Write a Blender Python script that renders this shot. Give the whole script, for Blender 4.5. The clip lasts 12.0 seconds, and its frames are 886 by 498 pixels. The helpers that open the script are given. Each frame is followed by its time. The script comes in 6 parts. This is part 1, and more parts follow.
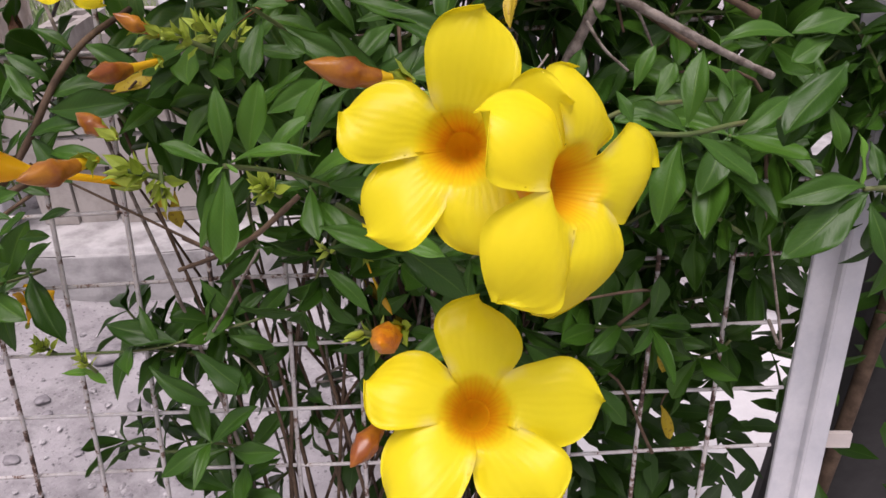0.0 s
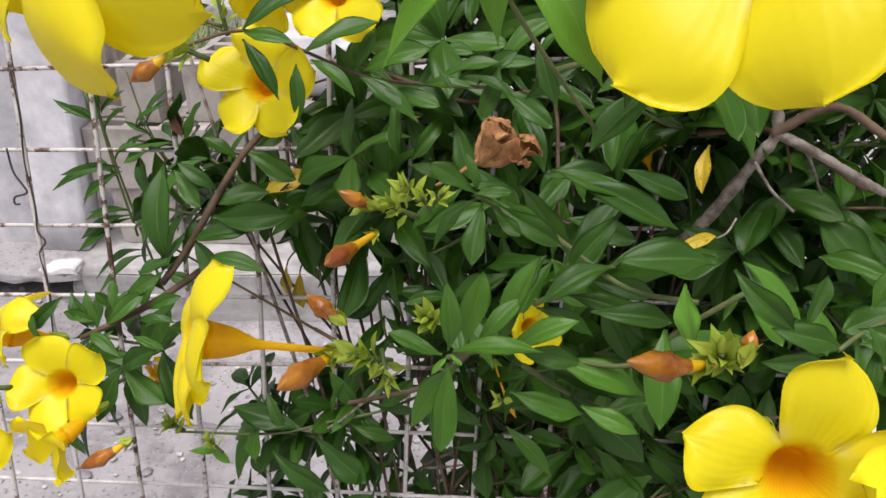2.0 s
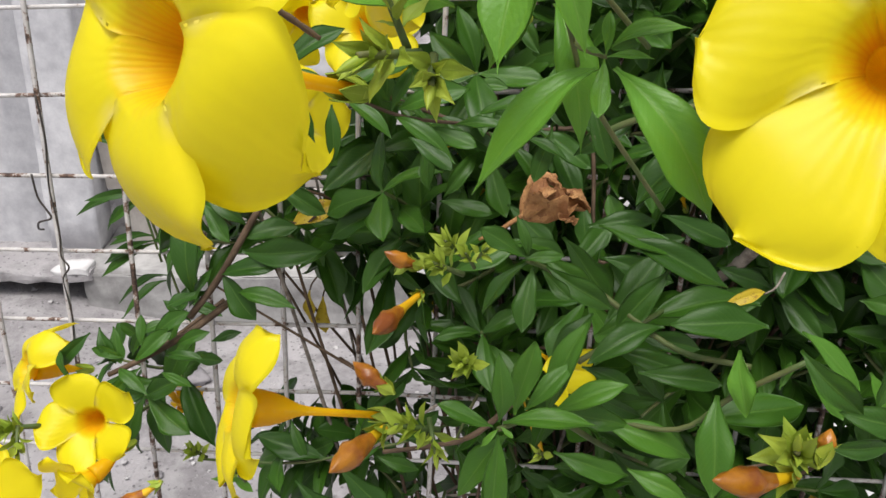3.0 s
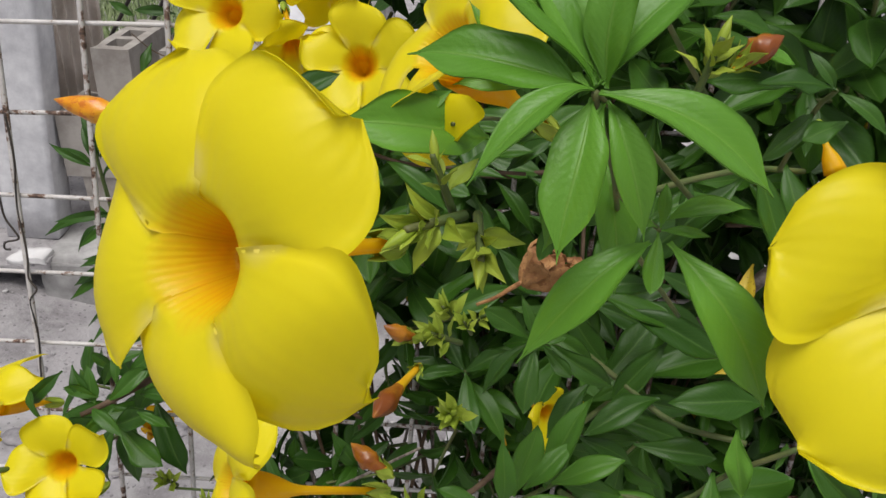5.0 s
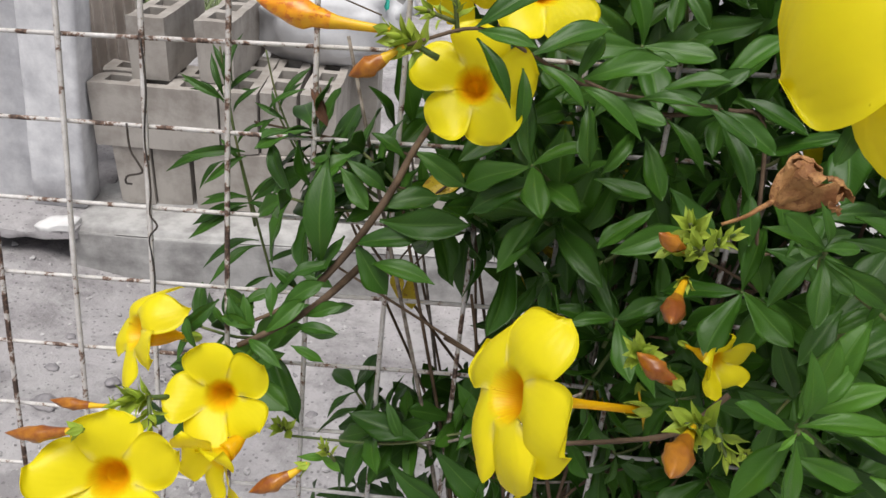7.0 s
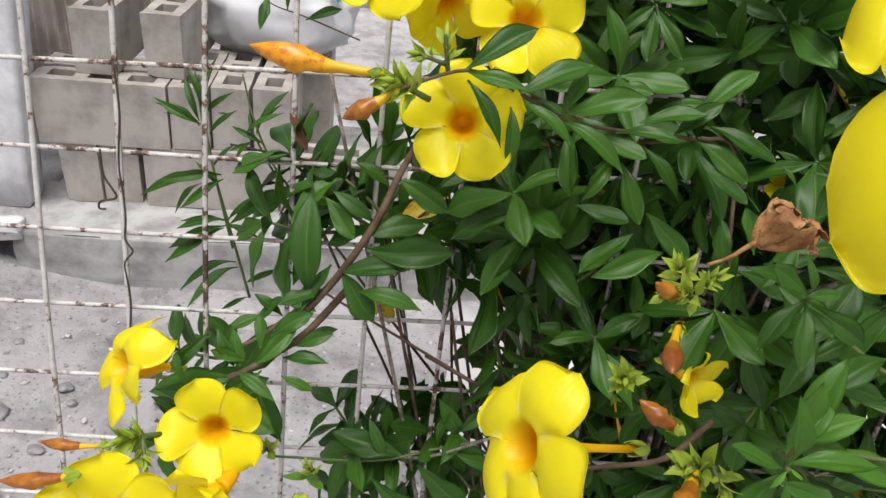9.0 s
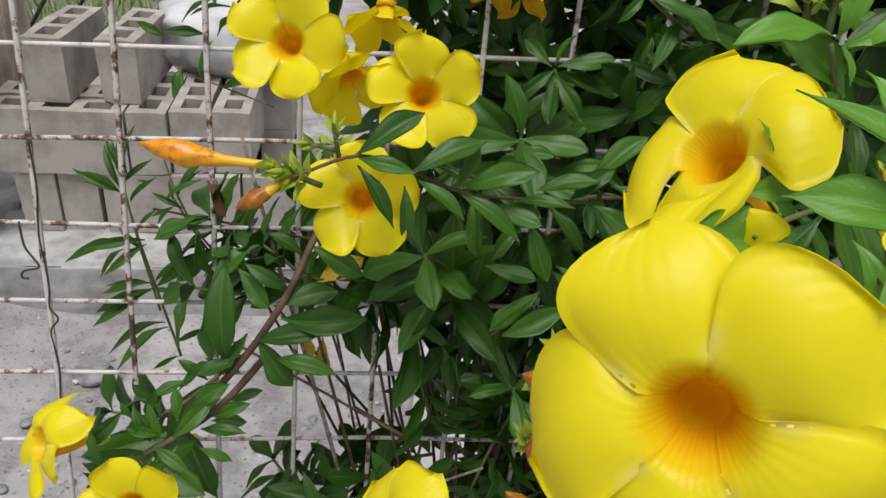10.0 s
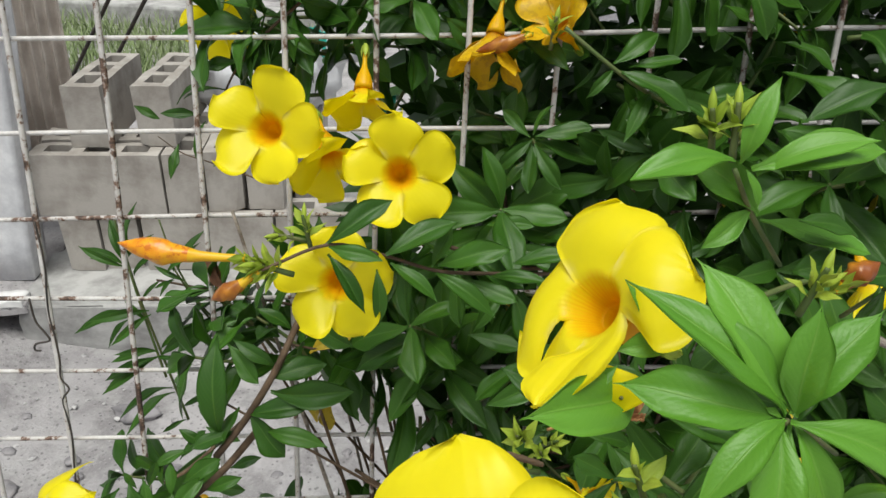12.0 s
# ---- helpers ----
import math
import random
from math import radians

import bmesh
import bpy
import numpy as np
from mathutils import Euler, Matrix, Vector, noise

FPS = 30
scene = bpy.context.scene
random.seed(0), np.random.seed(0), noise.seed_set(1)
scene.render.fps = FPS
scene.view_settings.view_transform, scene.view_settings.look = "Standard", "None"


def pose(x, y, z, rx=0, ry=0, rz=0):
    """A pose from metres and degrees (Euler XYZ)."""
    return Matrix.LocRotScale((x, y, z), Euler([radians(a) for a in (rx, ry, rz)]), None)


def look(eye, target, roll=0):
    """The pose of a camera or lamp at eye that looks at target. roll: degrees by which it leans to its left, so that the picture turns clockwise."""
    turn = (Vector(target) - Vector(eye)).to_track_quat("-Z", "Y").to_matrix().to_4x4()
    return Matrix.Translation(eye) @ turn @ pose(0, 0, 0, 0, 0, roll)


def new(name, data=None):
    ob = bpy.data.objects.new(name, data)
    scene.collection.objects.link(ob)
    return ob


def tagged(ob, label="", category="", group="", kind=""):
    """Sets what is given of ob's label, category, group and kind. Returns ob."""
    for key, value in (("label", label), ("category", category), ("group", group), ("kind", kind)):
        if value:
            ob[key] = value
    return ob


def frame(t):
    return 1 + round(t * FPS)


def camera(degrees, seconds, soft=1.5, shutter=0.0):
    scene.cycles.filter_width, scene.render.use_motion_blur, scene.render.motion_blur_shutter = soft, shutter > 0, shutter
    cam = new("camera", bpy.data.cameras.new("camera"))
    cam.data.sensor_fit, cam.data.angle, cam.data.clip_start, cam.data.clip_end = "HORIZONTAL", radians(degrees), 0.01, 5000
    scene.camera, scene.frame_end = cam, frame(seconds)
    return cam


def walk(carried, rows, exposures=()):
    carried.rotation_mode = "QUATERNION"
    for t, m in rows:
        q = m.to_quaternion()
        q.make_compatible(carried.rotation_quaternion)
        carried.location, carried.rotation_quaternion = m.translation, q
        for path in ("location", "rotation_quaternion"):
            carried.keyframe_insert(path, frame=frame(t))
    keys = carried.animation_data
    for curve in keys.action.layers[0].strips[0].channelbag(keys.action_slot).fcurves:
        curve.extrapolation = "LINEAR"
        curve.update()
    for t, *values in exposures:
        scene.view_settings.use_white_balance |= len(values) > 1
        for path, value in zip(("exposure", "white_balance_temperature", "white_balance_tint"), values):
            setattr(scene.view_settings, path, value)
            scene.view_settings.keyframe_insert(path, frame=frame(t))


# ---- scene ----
cam = camera(63.91, 12.0)
PATH = [
    (0, (0.0070, 0.0262, 1.0162), (-0.2299, 1.7476, 0.0259), -0.03),
    (0.5, (-0.0060, 0.0305, 1.0278), (-0.2800, 1.7579, 0.0577), 0.64),
    (1, (-0.0280, 0.0359, 1.0398), (-0.3521, 1.7673, 0.0926), 1.10),
    (1.5, (-0.0395, 0.0391, 1.0503), (-0.4039, 1.7660, 0.1096), 1.16),
    (2, (-0.0486, 0.0405, 1.0630), (-0.4239, 1.7630, 0.1185), 0.98),
    (2.5, (-0.0600, 0.0458, 1.0735), (-0.4426, 1.7592, 0.1155), 0.70),
    (3, (-0.0651, 0.0521, 1.0786), (-0.4572, 1.7663, 0.1259), 1.20),
    (3.2, (-0.0638, 0.0566, 1.0809), (-0.4650, 1.7689, 0.1285), 1.04),
    (4.8, (-0.0756, 0.0661, 1.1011), (-0.4031, 1.7697, 0.1059), 2.76),
    (5, (-0.0811, 0.0663, 1.0993), (-0.3718, 1.7872, 0.1226), 4.18),
    (5.5, (-0.0941, 0.0637, 1.0942), (-0.3565, 1.7852, 0.1104), 6.04),
    (6, (-0.1146, 0.0556, 1.0851), (-0.3761, 1.7765, 0.1001), 7.00),
    (6.5, (-0.1374, 0.0507, 1.0746), (-0.4172, 1.7591, 0.0730), 6.12),
    (7, (-0.1573, 0.0495, 1.0633), (-0.4484, 1.7558, 0.0614), 6.02),
    (7.2, (-0.1637, 0.0489, 1.0586), (-0.4500, 1.7615, 0.0660), 6.60),
    (8.8, (-0.1837, 0.0469, 1.0738), (-0.3355, 1.7582, 0.0499), 7.56),
    (9, (-0.1763, 0.0503, 1.0823), (-0.3294, 1.7634, 0.0615), 7.26),
    (9.5, (-0.1628, 0.0560, 1.1102), (-0.2752, 1.7729, 0.0906), 6.86),
    (10, (-0.1475, 0.0610, 1.1163), (-0.2383, 1.7892, 0.1139), 6.12),
    (10.5, (-0.1363, 0.0635, 1.1234), (-0.2373, 1.7984, 0.1336), 5.98),
    (11, (-0.1515, 0.0601, 1.1303), (-0.3161, 1.7990, 0.1559), 5.65),
    (11.5, (-0.1546, 0.0595, 1.1410), (-0.3742, 1.7989, 0.1786), 4.25),
    (12, (-0.1204, 0.0717, 1.1446), (-0.3310, 1.8135, 0.1845), 2.56),
]
walk(cam, [(t, look(eye, target, roll)) for t, eye, target, roll in PATH],
     exposures=[(0, 0.05, 6500, 27), (1, 0.16, 6500, 25), (1.5, 0.17, 6500, 21), (2, 0.16, 6500, 16), (3, 0.1, 6500, 11), (5, -0.26, 6500, 11), (6, -0.23, 6500, 14), (6.5, -0.13, 6500, 11), (7, 0.02, 6500, 10), (9, 0.16, 6500, 10),
                (9.5, 0.0, 6500, 10), (10, -0.16, 6500, 10), (10.5, -0.18, 6500, 10), (11, -0.07, 6500, 9), (12, -0.01, 6500, 4)])

# ---- light: bright overcast sky, high soft sun ----
world = bpy.data.worlds.new("overcast_sky")
scene.world = world
world.use_nodes = True
wn = world.node_tree
sky = wn.nodes.new("ShaderNodeTexSky")
sky.sky_type = 'NISHITA'
sky.sun_disc = False
sky.sun_elevation = radians(74)
sky.sun_rotation = radians(180)
sky.air_density = 1.0
sky.dust_density = 4.0
sky.ozone_density = 1.0
cloud = wn.nodes.new("ShaderNodeHueSaturation")
cloud.inputs["Saturation"].default_value = 0.25
wn.links.new(sky.outputs[0], cloud.inputs["Color"])
wn.links.new(cloud.outputs[0], wn.nodes["Background"].inputs[0])
wn.nodes["Background"].inputs[1].default_value = 0.108
sun = new("sun", bpy.data.lights.new("sun", 'SUN'))
sun.data.energy, sun.data.angle, sun.data.color = 2.75, radians(40), (1.0, 0.97, 0.93)
sun.matrix_world = look((0.0, -0.95, 3.3), (0, 0, 0))


# ---- materials ----
def mat(name):
    m = bpy.data.materials.new(name)
    m.use_nodes = True
    t = m.node_tree
    return m, t, t.nodes["Principled BSDF"]


def node(t, kind, **values):
    n = t.nodes.new(kind)
    for k, v in values.items():
        n.inputs[k.replace("_", " ")].default_value = v
    return n


def ramp(t, fac, stops):
    n = t.nodes.new("ShaderNodeValToRGB")
    while len(n.color_ramp.elements) < len(stops):
        n.color_ramp.elements.new(0.5)
    for e, (p, c) in zip(n.color_ramp.elements, stops):
        e.position, e.color = p, (*c, 1)
    t.links.new(fac, n.inputs[0])
    return n.outputs[0]


def math_node(t, op, a, b=None):
    n = t.nodes.new("ShaderNodeMath")
    n.operation = op
    for i, v in enumerate((a, b)):
        if v is None:
            continue
        if isinstance(v, (int, float)):
            n.inputs[i].default_value = v
        else:
            t.links.new(v, n.inputs[i])
    return n.outputs[0]


def mix(t, fac, a, b):
    n = t.nodes.new("ShaderNodeMix")
    n.data_type = 'RGBA'
    for i, v in ((0, fac), (6, a), (7, b)):
        if isinstance(v, tuple):
            n.inputs[i].default_value = (*v, 1)
        elif isinstance(v, (int, float)):
            n.inputs[i].default_value = v
        else:
            t.links.new(v, n.inputs[i])
    return n.outputs[2]


def noise_at(t, coords, scale, detail=4.0, rough=0.6):
    n = node(t, "ShaderNodeTexNoise", Scale=scale, Detail=detail, Roughness=rough)
    t.links.new(coords, n.inputs["Vector"])
    return n.outputs["Fac"]


def bump(t, p, height, strength, distance):
    n = node(t, "ShaderNodeBump", Strength=strength, Distance=distance)
    t.links.new(height, n.inputs["Height"])
    t.links.new(n.outputs[0], p.inputs["Normal"])


def see_through(t, p, colour, amount):
    """Thin plant tissue: some light passes to the other side."""
    tr = t.nodes.new("ShaderNodeBsdfTranslucent")
    if isinstance(colour, tuple):
        tr.inputs[0].default_value = (*colour, 1)
    else:
        t.links.new(colour, tr.inputs[0])
    ms = t.nodes.new("ShaderNodeMixShader")
    ms.inputs[0].default_value = amount
    t.links.new(p.outputs[0], ms.inputs[1])
    t.links.new(tr.outputs[0], ms.inputs[2])
    t.links.new(ms.outputs[0], t.nodes["Material Output"].inputs[0])


def leaf_material(name, dark, mid, rib, gloss=0.4, old=0.0):
    m, t, p = mat(name)
    tc = t.nodes.new("ShaderNodeTexCoord")
    info = t.nodes.new("ShaderNodeObjectInfo")
    isl = t.nodes.new("ShaderNodeNewGeometry")
    rnd = math_node(t, 'FRACT', math_node(t, 'ADD', info.outputs["Random"], isl.outputs["Random Per Island"]))
    uvx = t.nodes.new("ShaderNodeUVMap")
    uvx.uv_map = "leaf"
    sep = t.nodes.new("ShaderNodeSeparateXYZ")
    t.links.new(uvx.outputs[0], sep.inputs[0])
    across = math_node(t, 'ABSOLUTE', math_node(t, 'SUBTRACT', sep.outputs[0], 0.5))
    col = mix(t, rnd, dark, mid)
    blot = noise_at(t, tc.outputs["Object"], 5.0, 3.0)
    col = mix(t, math_node(t, 'MULTIPLY', blot, 0.45), col, mid)
    # side veins, slanting from the midrib
    vein = math_node(t, 'SINE', math_node(t, 'MULTIPLY', math_node(t, 'SUBTRACT', sep.outputs[1], math_node(t, 'MULTIPLY', across, 0.55)), 95.0))
    vmask = math_node(t, 'MULTIPLY', math_node(t, 'GREATER_THAN', vein, 0.9), 0.07)
    col = mix(t, vmask, col, rib)
    ribm = t.nodes.new("ShaderNodeMapRange")
    t.links.new(across, ribm.inputs[0])
    ribm.inputs[1].default_value, ribm.inputs[2].default_value = 0.008, 0.03
    ribm.inputs[3].default_value, ribm.inputs[4].default_value = 0.28, 0.0
    col = mix(t, ribm.outputs[0], col, rib)
    if old:
        spots = noise_at(t, tc.outputs["Object"], 9.0, 5.0)
        col = mix(t, math_node(t, 'MULTIPLY', math_node(t, 'GREATER_THAN', spots, 0.58), old), col, (0.22, 0.08, 0.02))
    t.links.new(col, p.inputs["Base Color"])
    rough = math_node(t, 'ADD', math_node(t, 'MULTIPLY', blot, 0.2), gloss - 0.08)
    t.links.new(rough, p.inputs["Roughness"])
    p.inputs["Specular IOR Level"].default_value = 0.36
    h = math_node(t, 'ADD', math_node(t, 'MULTIPLY', ribm.outputs[0], -1.2), math_node(t, 'MULTIPLY', vein, 0.03))
    h = math_node(t, 'ADD', h, math_node(t, 'MULTIPLY', noise_at(t, tc.outputs["Object"], 22.0), 0.5))
    bump(t, p, h, 0.35, 0.0006)
    see_through(t, p, mix(t, 0.5, mid, (0.12, 0.24, 0.02)), 0.15)
    return m


LEAF = leaf_material("leaf_green", (0.019, 0.066, 0.006), (0.047, 0.136, 0.011), (0.18, 0.33, 0.06))
LEAF_YOUNG = leaf_material("leaf_young", (0.085, 0.235, 0.02), (0.135, 0.33, 0.034), (0.24, 0.4, 0.08), 0.36)
LEAF_FRESH = leaf_material("leaf_fresh", (0.042, 0.13, 0.012), (0.085, 0.225, 0.021), (0.2, 0.36, 0.07), 0.38)
LEAF_YELLOW = leaf_material("leaf_yellowing", (0.5, 0.36, 0.02), (0.62, 0.46, 0.03), (0.55, 0.5, 0.1), 0.45, 0.6)
SEPAL = leaf_material("sepal_green", (0.26, 0.39, 0.03), (0.4, 0.5, 0.06), (0.42, 0.5, 0.12), 0.45)
# darkened copy of the leaf green: the shrub's inner shade is in its colour
SHADED_LEAF = leaf_material("leaf_shaded", (0.012, 0.042, 0.005), (0.028, 0.085, 0.008), (0.1, 0.2, 0.04), 0.4)


def petal_material(name, body, throat, streak, faded=0.0):
    """Yellow petal tissue; the throat is orange with fine darker streaks. u runs from the funnel's foot (0) to the petal's tip (1)."""
    m, t, p = mat(name)
    uvx = t.nodes.new("ShaderNodeUVMap")
    uvx.uv_map = "flower"
    sep = t.nodes.new("ShaderNodeSeparateXYZ")
    t.links.new(uvx.outputs[0], sep.inputs[0])
    r, ang = sep.outputs[0], sep.outputs[1]
    tc = t.nodes.new("ShaderNodeTexCoord")
    o = tc.outputs["Object"]
    n = noise_at(t, o, 260.0, 3.0)
    rr = math_node(t, 'ADD', r, math_node(t, 'MULTIPLY', math_node(t, 'SUBTRACT', n, 0.5), 0.12))
    mid = tuple(0.55 * a + 0.45 * b for a, b in zip(body, throat))
    glow = ramp(t, rr, [(0.0, throat), (0.13, throat), (0.24, mid), (0.33, body)])
    wob = math_node(t, 'ADD', ang, math_node(t, 'MULTIPLY', math_node(t, 'SUBTRACT', n, 0.5), 0.01))
    line = math_node(t, 'GREATER_THAN', math_node(t, 'SINE', math_node(t, 'MULTIPLY', wob, 251.3)), 0.3)
    reach = t.nodes.new("ShaderNodeMapRange")
    t.links.new(rr, reach.inputs[0])
    reach.inputs[1].default_value, reach.inputs[2].default_value = 0.14, 0.32
    reach.inputs[3].default_value, reach.inputs[4].default_value = 0.34, 0.0
    col = mix(t, math_node(t, 'MULTIPLY', line, reach.outputs[0]), glow, streak)
    # pale flecks where neighbouring petals meet at the mouth
    edge = math_node(t, 'ABSOLUTE', math_node(t, 'SUBTRACT', math_node(t, 'FRACT', math_node(t, 'MULTIPLY', ang, 5.0)), 0.5))
    near = t.nodes.new("ShaderNodeMapRange")
    t.links.new(math_node(t, 'ABSOLUTE', math_node(t, 'SUBTRACT', rr, 0.37)), near.inputs[0])
    near.inputs[1].default_value, near.inputs[2].default_value = 0.0, 0.075
    near.inputs[3].default_value, near.inputs[4].default_value = 1.0, 0.0
    side = t.nodes.new("ShaderNodeMapRange")
    t.links.new(edge, side.inputs[0])
    side.inputs[1].default_value, side.inputs[2].default_value = 0.3, 0.48
    fleck = math_node(t, 'MULTIPLY', math_node(t, 'MULTIPLY', side.outputs[0], near.outputs[0]), 0.55)
    col = mix(t, fleck, col, (0.92, 0.84, 0.45))
    soft = noise_at(t, o, 70.0, 3.0)
    col = mix(t, math_node(t, 'MULTIPLY', soft, 0.3), col, tuple(0.9 * c for c in body)) if not faded else mix(t, math_node(t, 'MULTIPLY', math_node(t, 'GREATER_THAN', n, 0.52), faded), col, (0.45, 0.2, 0.03))
    t.links.new(col, p.inputs["Base Color"])
    p.inputs["Roughness"].default_value = 0.36
    p.inputs["Specular IOR Level"].default_value = 0.4
    fine = math_node(t, 'SINE', math_node(t, 'MULTIPLY', wob, 300.0))
    bump(t, p, math_node(t, 'ADD', math_node(t, 'MULTIPLY', fine, 0.12), math_node(t, 'MULTIPLY', soft, 1.2)), 0.16, 0.0008)
    see_through(t, p, col, 0.52)
    return m


PETAL = petal_material("petal_yellow", (0.99, 0.9, 0.02), (0.99, 0.63, 0.006), (0.92, 0.46, 0.004))
FUNNEL = petal_material("funnel_orange", (0.98, 0.66, 0.008), (0.98, 0.61, 0.006), (0.92, 0.48, 0.004))
PETAL_OLD = petal_material("petal_fading", (0.92, 0.66, 0.02), (0.82, 0.4, 0.01), (0.5, 0.18, 0.01), 0.22)


def spotted(name, a, b, scale, rough, grain=60.0, depth=0.0004, c=None, mix_at=(0.4, 0.6), metal=0.0, spec=0.5):
    m, t, p = mat(name)
    tc = t.nodes.new("ShaderNodeTexCoord")
    big = noise_at(t, tc.outputs["Object"], scale, 6.0)
    col = ramp(t, big, [(mix_at[0], a), (mix_at[1], b)])
    if c:
        col = mix(t, math_node(t, 'GREATER_THAN', noise_at(t, tc.outputs["Object"], scale * 3.1, 6.0, 0.7), 0.56), col, c)
    fine = noise_at(t, tc.outputs["Object"], grain, 5.0, 0.7)
    col = mix(t, math_node(t, 'MULTIPLY', fine, 0.3), col, tuple(0.6 * v for v in a))
    t.links.new(col, p.inputs["Base Color"])
    p.inputs["Roughness"].default_value = rough
    p.inputs["Metallic"].default_value = metal
    p.inputs["Specular IOR Level"].default_value = spec
    bump(t, p, math_node(t, 'ADD', fine, big), 0.5, depth)
    return m


STEM = spotted("stem_green", (0.08, 0.13, 0.03), (0.14, 0.15, 0.05), 60, 0.6, 400, 0.0005)
WOOD = spotted("woody_stem", (0.07, 0.042, 0.022), (0.15, 0.098, 0.06), 70, 0.8, 300, 0.001)
GREY_WOOD = spotted("grey_twig", (0.14, 0.112, 0.088), (0.36, 0.315, 0.27), 160, 0.85, 600, 0.001)
BUD_BROWN = spotted("bud_brown", (0.26, 0.07, 0.012), (0.5, 0.2, 0.014), 110, 0.3, 300, 0.0003)
BUD_ORANGE = spotted("bud_orange", (0.76, 0.25, 0.006), (0.84, 0.42, 0.01), 90, 0.3, 250, 0.0003, (0.62, 0.17, 0.012))
TUBE = spotted("tube_yellow", (0.78, 0.43, 0.008), (0.8, 0.52, 0.01), 80, 0.45, 250, 0.0003)
DRY = spotted("dry_petal", (0.26, 0.10, 0.03), (0.58, 0.31, 0.12), 110, 0.65, 420, 0.0015, (0.3, 0.13, 0.045))
DRY_LEAF = spotted("dry_leaf", (0.07, 0.03, 0.015), (0.2, 0.09, 0.045), 90, 0.8, 300, 0.0015)
DARK_WIRE = spotted("dark_wire", (0.03, 0.027, 0.025), (0.07, 0.055, 0.045), 60, 0.6, 300, 0.0003)
POST = spotted("galvanised_paint", (0.55, 0.57, 0.6), (0.78, 0.78, 0.79), 18, 0.5, 200, 0.0004, None, (0.35, 0.65))
BLOCK = spotted("concrete_block", (0.317, 0.286, 0.257), (0.484, 0.449, 0.414), 9, 0.92, 140, 0.0016, None, (0.36, 0.56))
PLASTER = spotted("rendered_concrete", (0.58, 0.58, 0.61), (0.88, 0.88, 0.9), 13, 0.9, 120, 0.003, None, (0.35, 0.65))
PLINTH = spotted("kerb_concrete", (0.264, 0.255, 0.251), (0.51, 0.502, 0.493), 9.0, 0.9, 110, 0.004, None, (0.36, 0.6))
SHEET = spotted("weathered_sheet", (0.6, 0.54, 0.49), (0.8, 0.74, 0.69), 12, 0.7, 100, 0.001)
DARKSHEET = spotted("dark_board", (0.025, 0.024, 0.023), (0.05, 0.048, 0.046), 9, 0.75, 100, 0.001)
SACK = spotted("white_sack", (0.55, 0.55, 0.57), (0.68, 0.68, 0.7), 8, 0.6, 90, 0.001)
PALE = spotted("pale_slab", (0.6, 0.59, 0.59), (0.74, 0.73, 0.73), 5, 0.85, 60, 0.001)
STONE = spotted("stone", (0.2, 0.19, 0.2), (0.34, 0.32, 0.33), 25, 0.9, 150, 0.001)
GRASS = spotted("grass", (0.17, 0.24, 0.09), (0.3, 0.36, 0.18), 5, 0.8, 40, 0.001)
TEAL = spotted("teal_plastic", (0.02, 0.3, 0.24), (0.03, 0.38, 0.3), 20, 0.4, 90, 0.0003)
BLUE = spotted("blue_plastic", (0.02, 0.12, 0.55), (0.03, 0.18, 0.65), 20, 0.35, 90, 0.0003)


def rusty_wire(name, more):
    """Chalky white paint, worn through to rust in short stretches; more: how far the rust has gone."""
    m, t, p = mat(name)
    g = t.nodes.new("ShaderNodeNewGeometry")
    info = t.nodes.new("ShaderNodeObjectInfo")
    n1 = noise_at(t, g.outputs["Position"], 75.0, 5.0, 0.65)
    n2 = noise_at(t, g.outputs["Position"], 260.0, 4.0, 0.7)
    wear = math_node(t, 'ADD', math_node(t, 'MULTIPLY', n1, 0.7), math_node(t, 'MULTIPLY', n2, 0.35))
    wear = math_node(t, 'ADD', wear, math_node(t, 'ADD', math_node(t, 'MULTIPLY', math_node(t, 'SUBTRACT', info.outputs["Random"], 0.5), 0.09), more))
    col = ramp(t, wear, [(0.30, (0.72, 0.7, 0.69)), (0.53, (0.54, 0.51, 0.49)), (0.565, (0.2, 0.12, 0.085)), (0.62, (0.06, 0.038, 0.03))])
    t.links.new(col, p.inputs["Base Color"])
    p.inputs["Roughness"].default_value = 0.7
    bump(t, p, wear, 0.6, 0.0005)
    return m


WORN = rusty_wire("worn_painted_wire", -0.055)
RUSTED = rusty_wire("rusted_painted_wire", -0.005)


